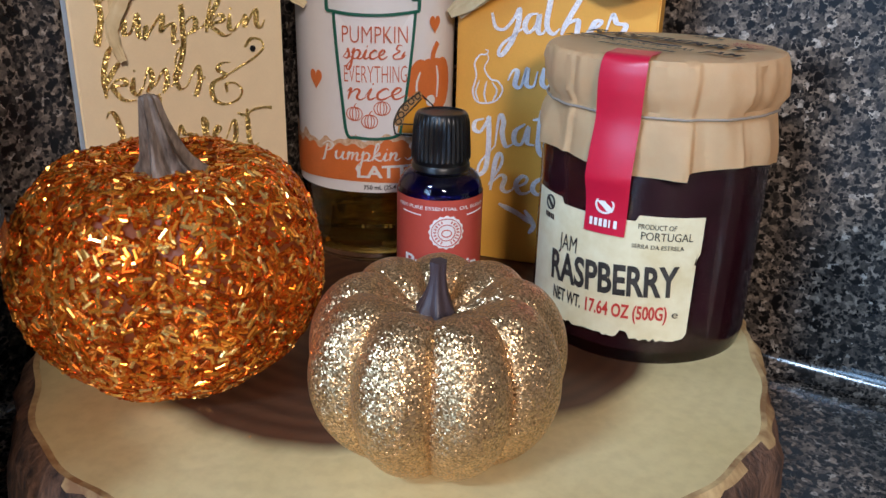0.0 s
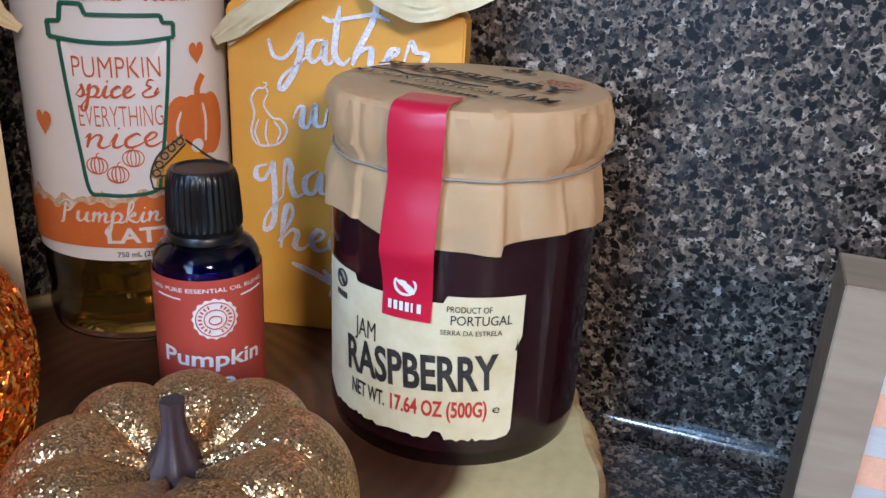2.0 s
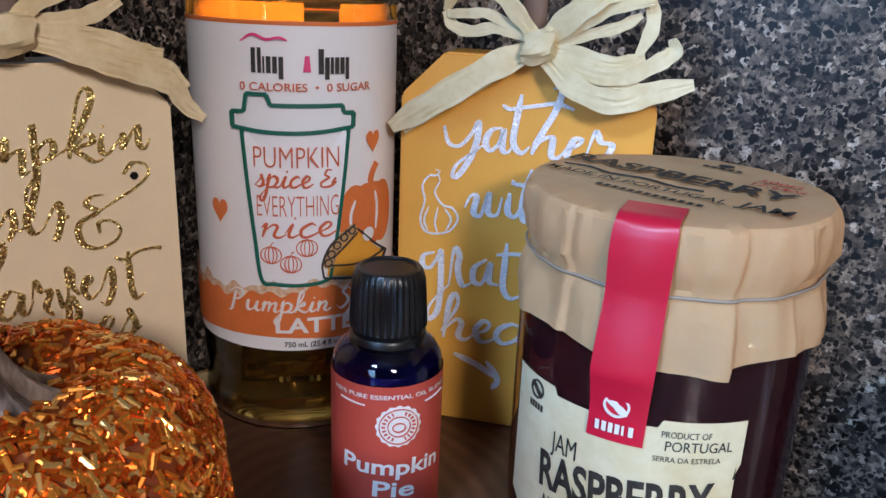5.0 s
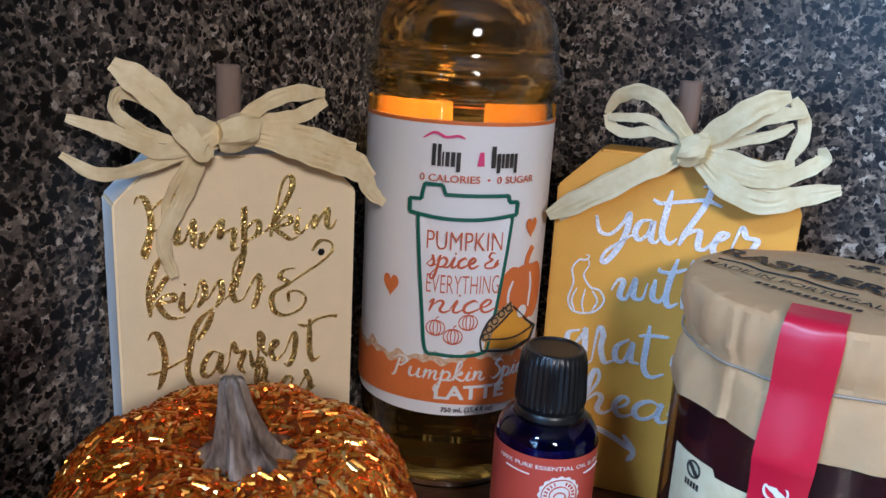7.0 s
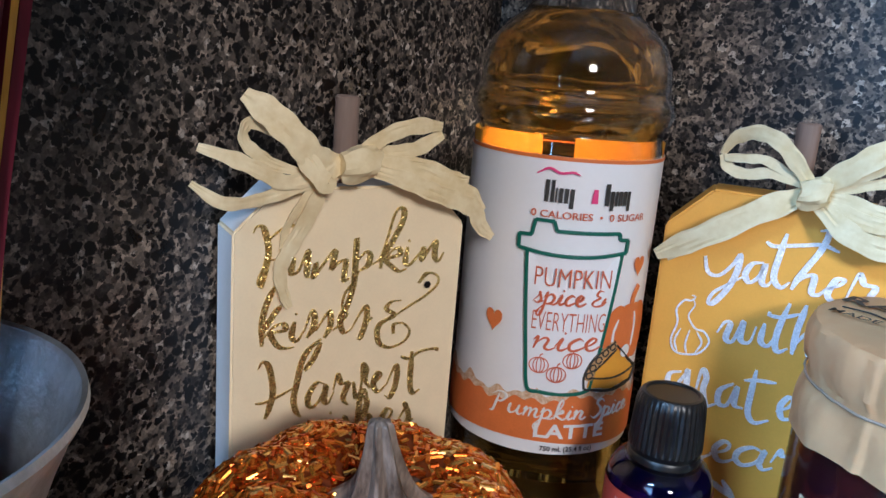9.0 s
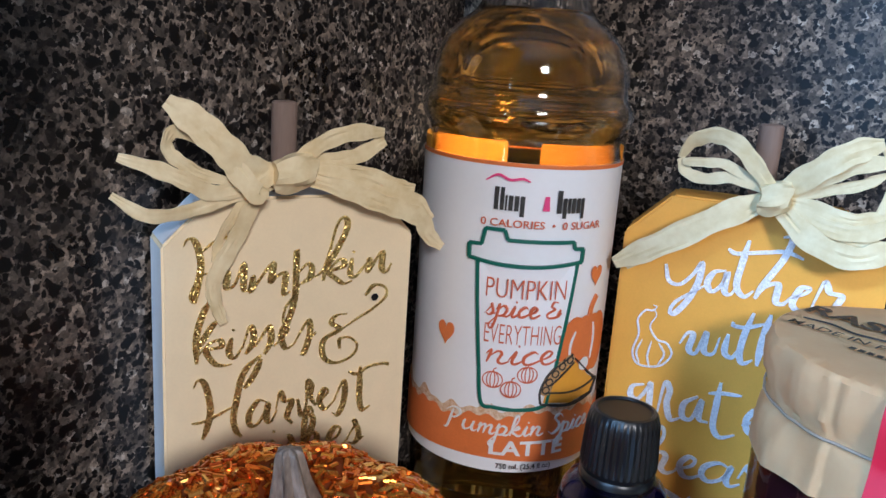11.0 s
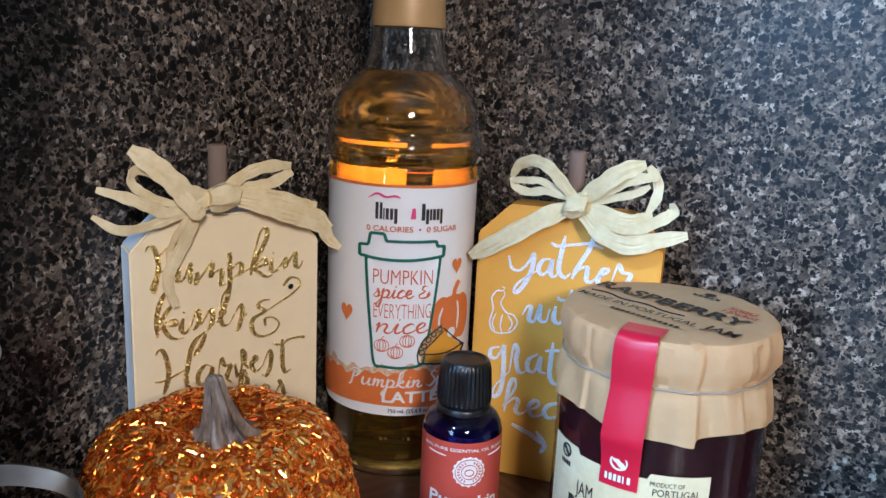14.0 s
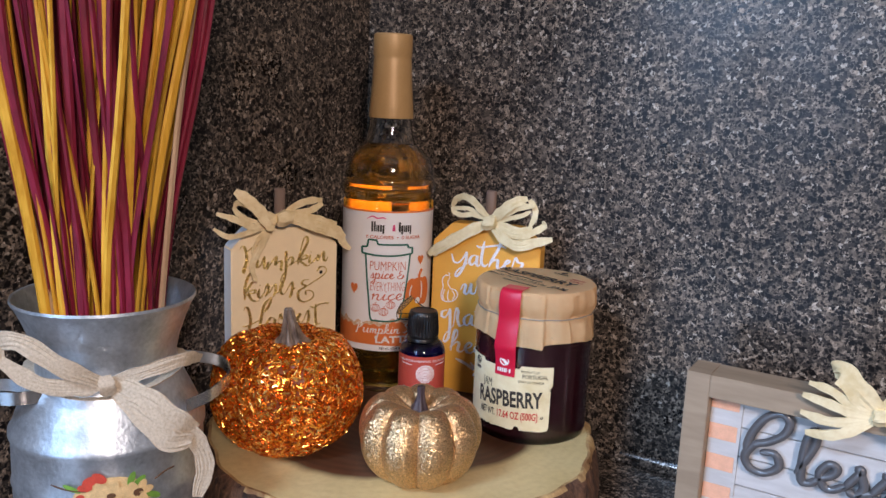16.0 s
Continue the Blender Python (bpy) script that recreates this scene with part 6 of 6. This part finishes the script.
def make_frame():
    x0, x1, y0, y1, h, fw = 0.037, 0.243, 0.299, 0.327, 0.1562 - COUNTER, 0.0150
    t = thing("framed_sign", pose(x0, y0, COUNTER), "greige box-framed sign with dark script word, plaid edge and raffia bow", "framed sign")
    w, d = x1 - x0, y1 - y0
    for nm, b in (("frame_side", (0, fw, 0, d, 0, h)), ("frame_side", (w - fw, w, 0, d, 0, h)), ("frame_top", (fw, w - fw, 0.0002, d - 0.0002, h - fw, h - 0.0002)), ("frame_bottom", (fw + 0.0002, w - fw - 0.0002, 0.0002, d, 0, fw))):
        bm = bmesh.new()
        box(bm, *b, bevel=0.0004)
        part(nm, bm, GREYWOOD, t)
    back = 0.012
    pw = (h - 2 * fw) / 4
    for i in range(4):
        bm = bmesh.new()
        box(bm, fw, w - fw, back, back + 0.004, fw + i * pw + 0.0004, fw + (i + 1) * pw - 0.0004, 0.0005)
        part("plank", bm, SHIPLAP, t)
    plaid = bmesh.new()
    box(plaid, fw + 0.0002, fw + 0.0200, back - 0.0016, back - 0.0002, fw + 0.001, h - fw - 0.001)
    strip = part("plaid_strip", plaid, SHIPLAP, t, "white strip printed with orange plaid", smooth=False)
    for i in range(4):
        z = fw + 0.007 + i * 0.021
        bm = bmesh.new()
        box(bm, fw + 0.0004, fw + 0.0180, back - 0.0022, back - 0.0017, z, z + 0.0105)
        part("plaid_check", bm, PLAIDORANGE, strip, smooth=False)
    put = lambda u, v, hh=0.0: Vector((u, back - 0.002 - hh, v))
    bm = bmesh.new()
    rounded_script(bm, put, "Blessed", 0.041, 0.0975 - COUNTER, 0.125, 0.0158, 0.0024, 0.06)
    part("word", bm, CHARCOAL, t, "raised charcoal script word")
    y = -0.004
    bow(t, RAFFIA, "small raffia bow on the top rail", [
        ([(0.1116, y, 0.1082), (0.1009, y - 0.005, 0.1190), (0.0901, y - 0.006, 0.1298), (0.0847, y - 0.001, 0.1284)], 0.0143),
        ([(0.1116, y, 0.1082), (0.0981, y - 0.004, 0.1109), (0.0847, y - 0.004, 0.1176), (0.0725, y - 0.001, 0.1190)], 0.0052),
        ([(0.1116, y, 0.1068), (0.0968, y - 0.004, 0.1068), (0.0847, y - 0.004, 0.1095), (0.0698, y - 0.001, 0.1109)], 0.0059),
        ([(0.1116, y, 0.1068), (0.0968, y - 0.004, 0.1014), (0.0847, y - 0.004, 0.0987), (0.0698, y - 0.001, 0.1001)], 0.0059),
        ([(0.1116, y, 0.1068), (0.0981, y - 0.004, 0.0960), (0.0874, y - 0.004, 0.0906), (0.0739, y - 0.001, 0.0879)], 0.0065),
        ([(0.1116, y, 0.1082), (0.1238, y - 0.005, 0.1190), (0.1359, y - 0.006, 0.1284), (0.1427, y - 0.001, 0.1257)], 0.0143),
        ([(0.1130, y, 0.1068), (0.1265, y - 0.004, 0.1001), (0.1400, y - 0.004, 0.0947), (0.1522, y - 0.001, 0.0933)], 0.0078),
    ], (0.1130, y - 0.002, 0.1075), 0.0090, 0.0100, 70)


make_frame()

# ---- window behind the viewer ----


def make_window():
    x0, x1, z0, z1 = WINDOW
    w, h = (x1 - x0) / 2, z1 - z0
    t = thing("window_1", pose((x0 + x1) / 2, SOUTH - 0.05, z0), "white framed kitchen window letting in daylight", "window")
    t["kind"] = "structure"
    for b in ((-w, 0.03 - w, -0.02, 0.04, 0, h), (w - 0.03, w, -0.02, 0.04, 0, h), (0.03 - w, w - 0.03, -0.02, 0.04, 0, 0.04), (0.03 - w, w - 0.03, -0.02, 0.04, h - 0.04, h)):
        bm = bmesh.new()
        box(bm, *b, bevel=0.003)
        part("window_frame", bm, WHITEEDGE, t)


make_window()
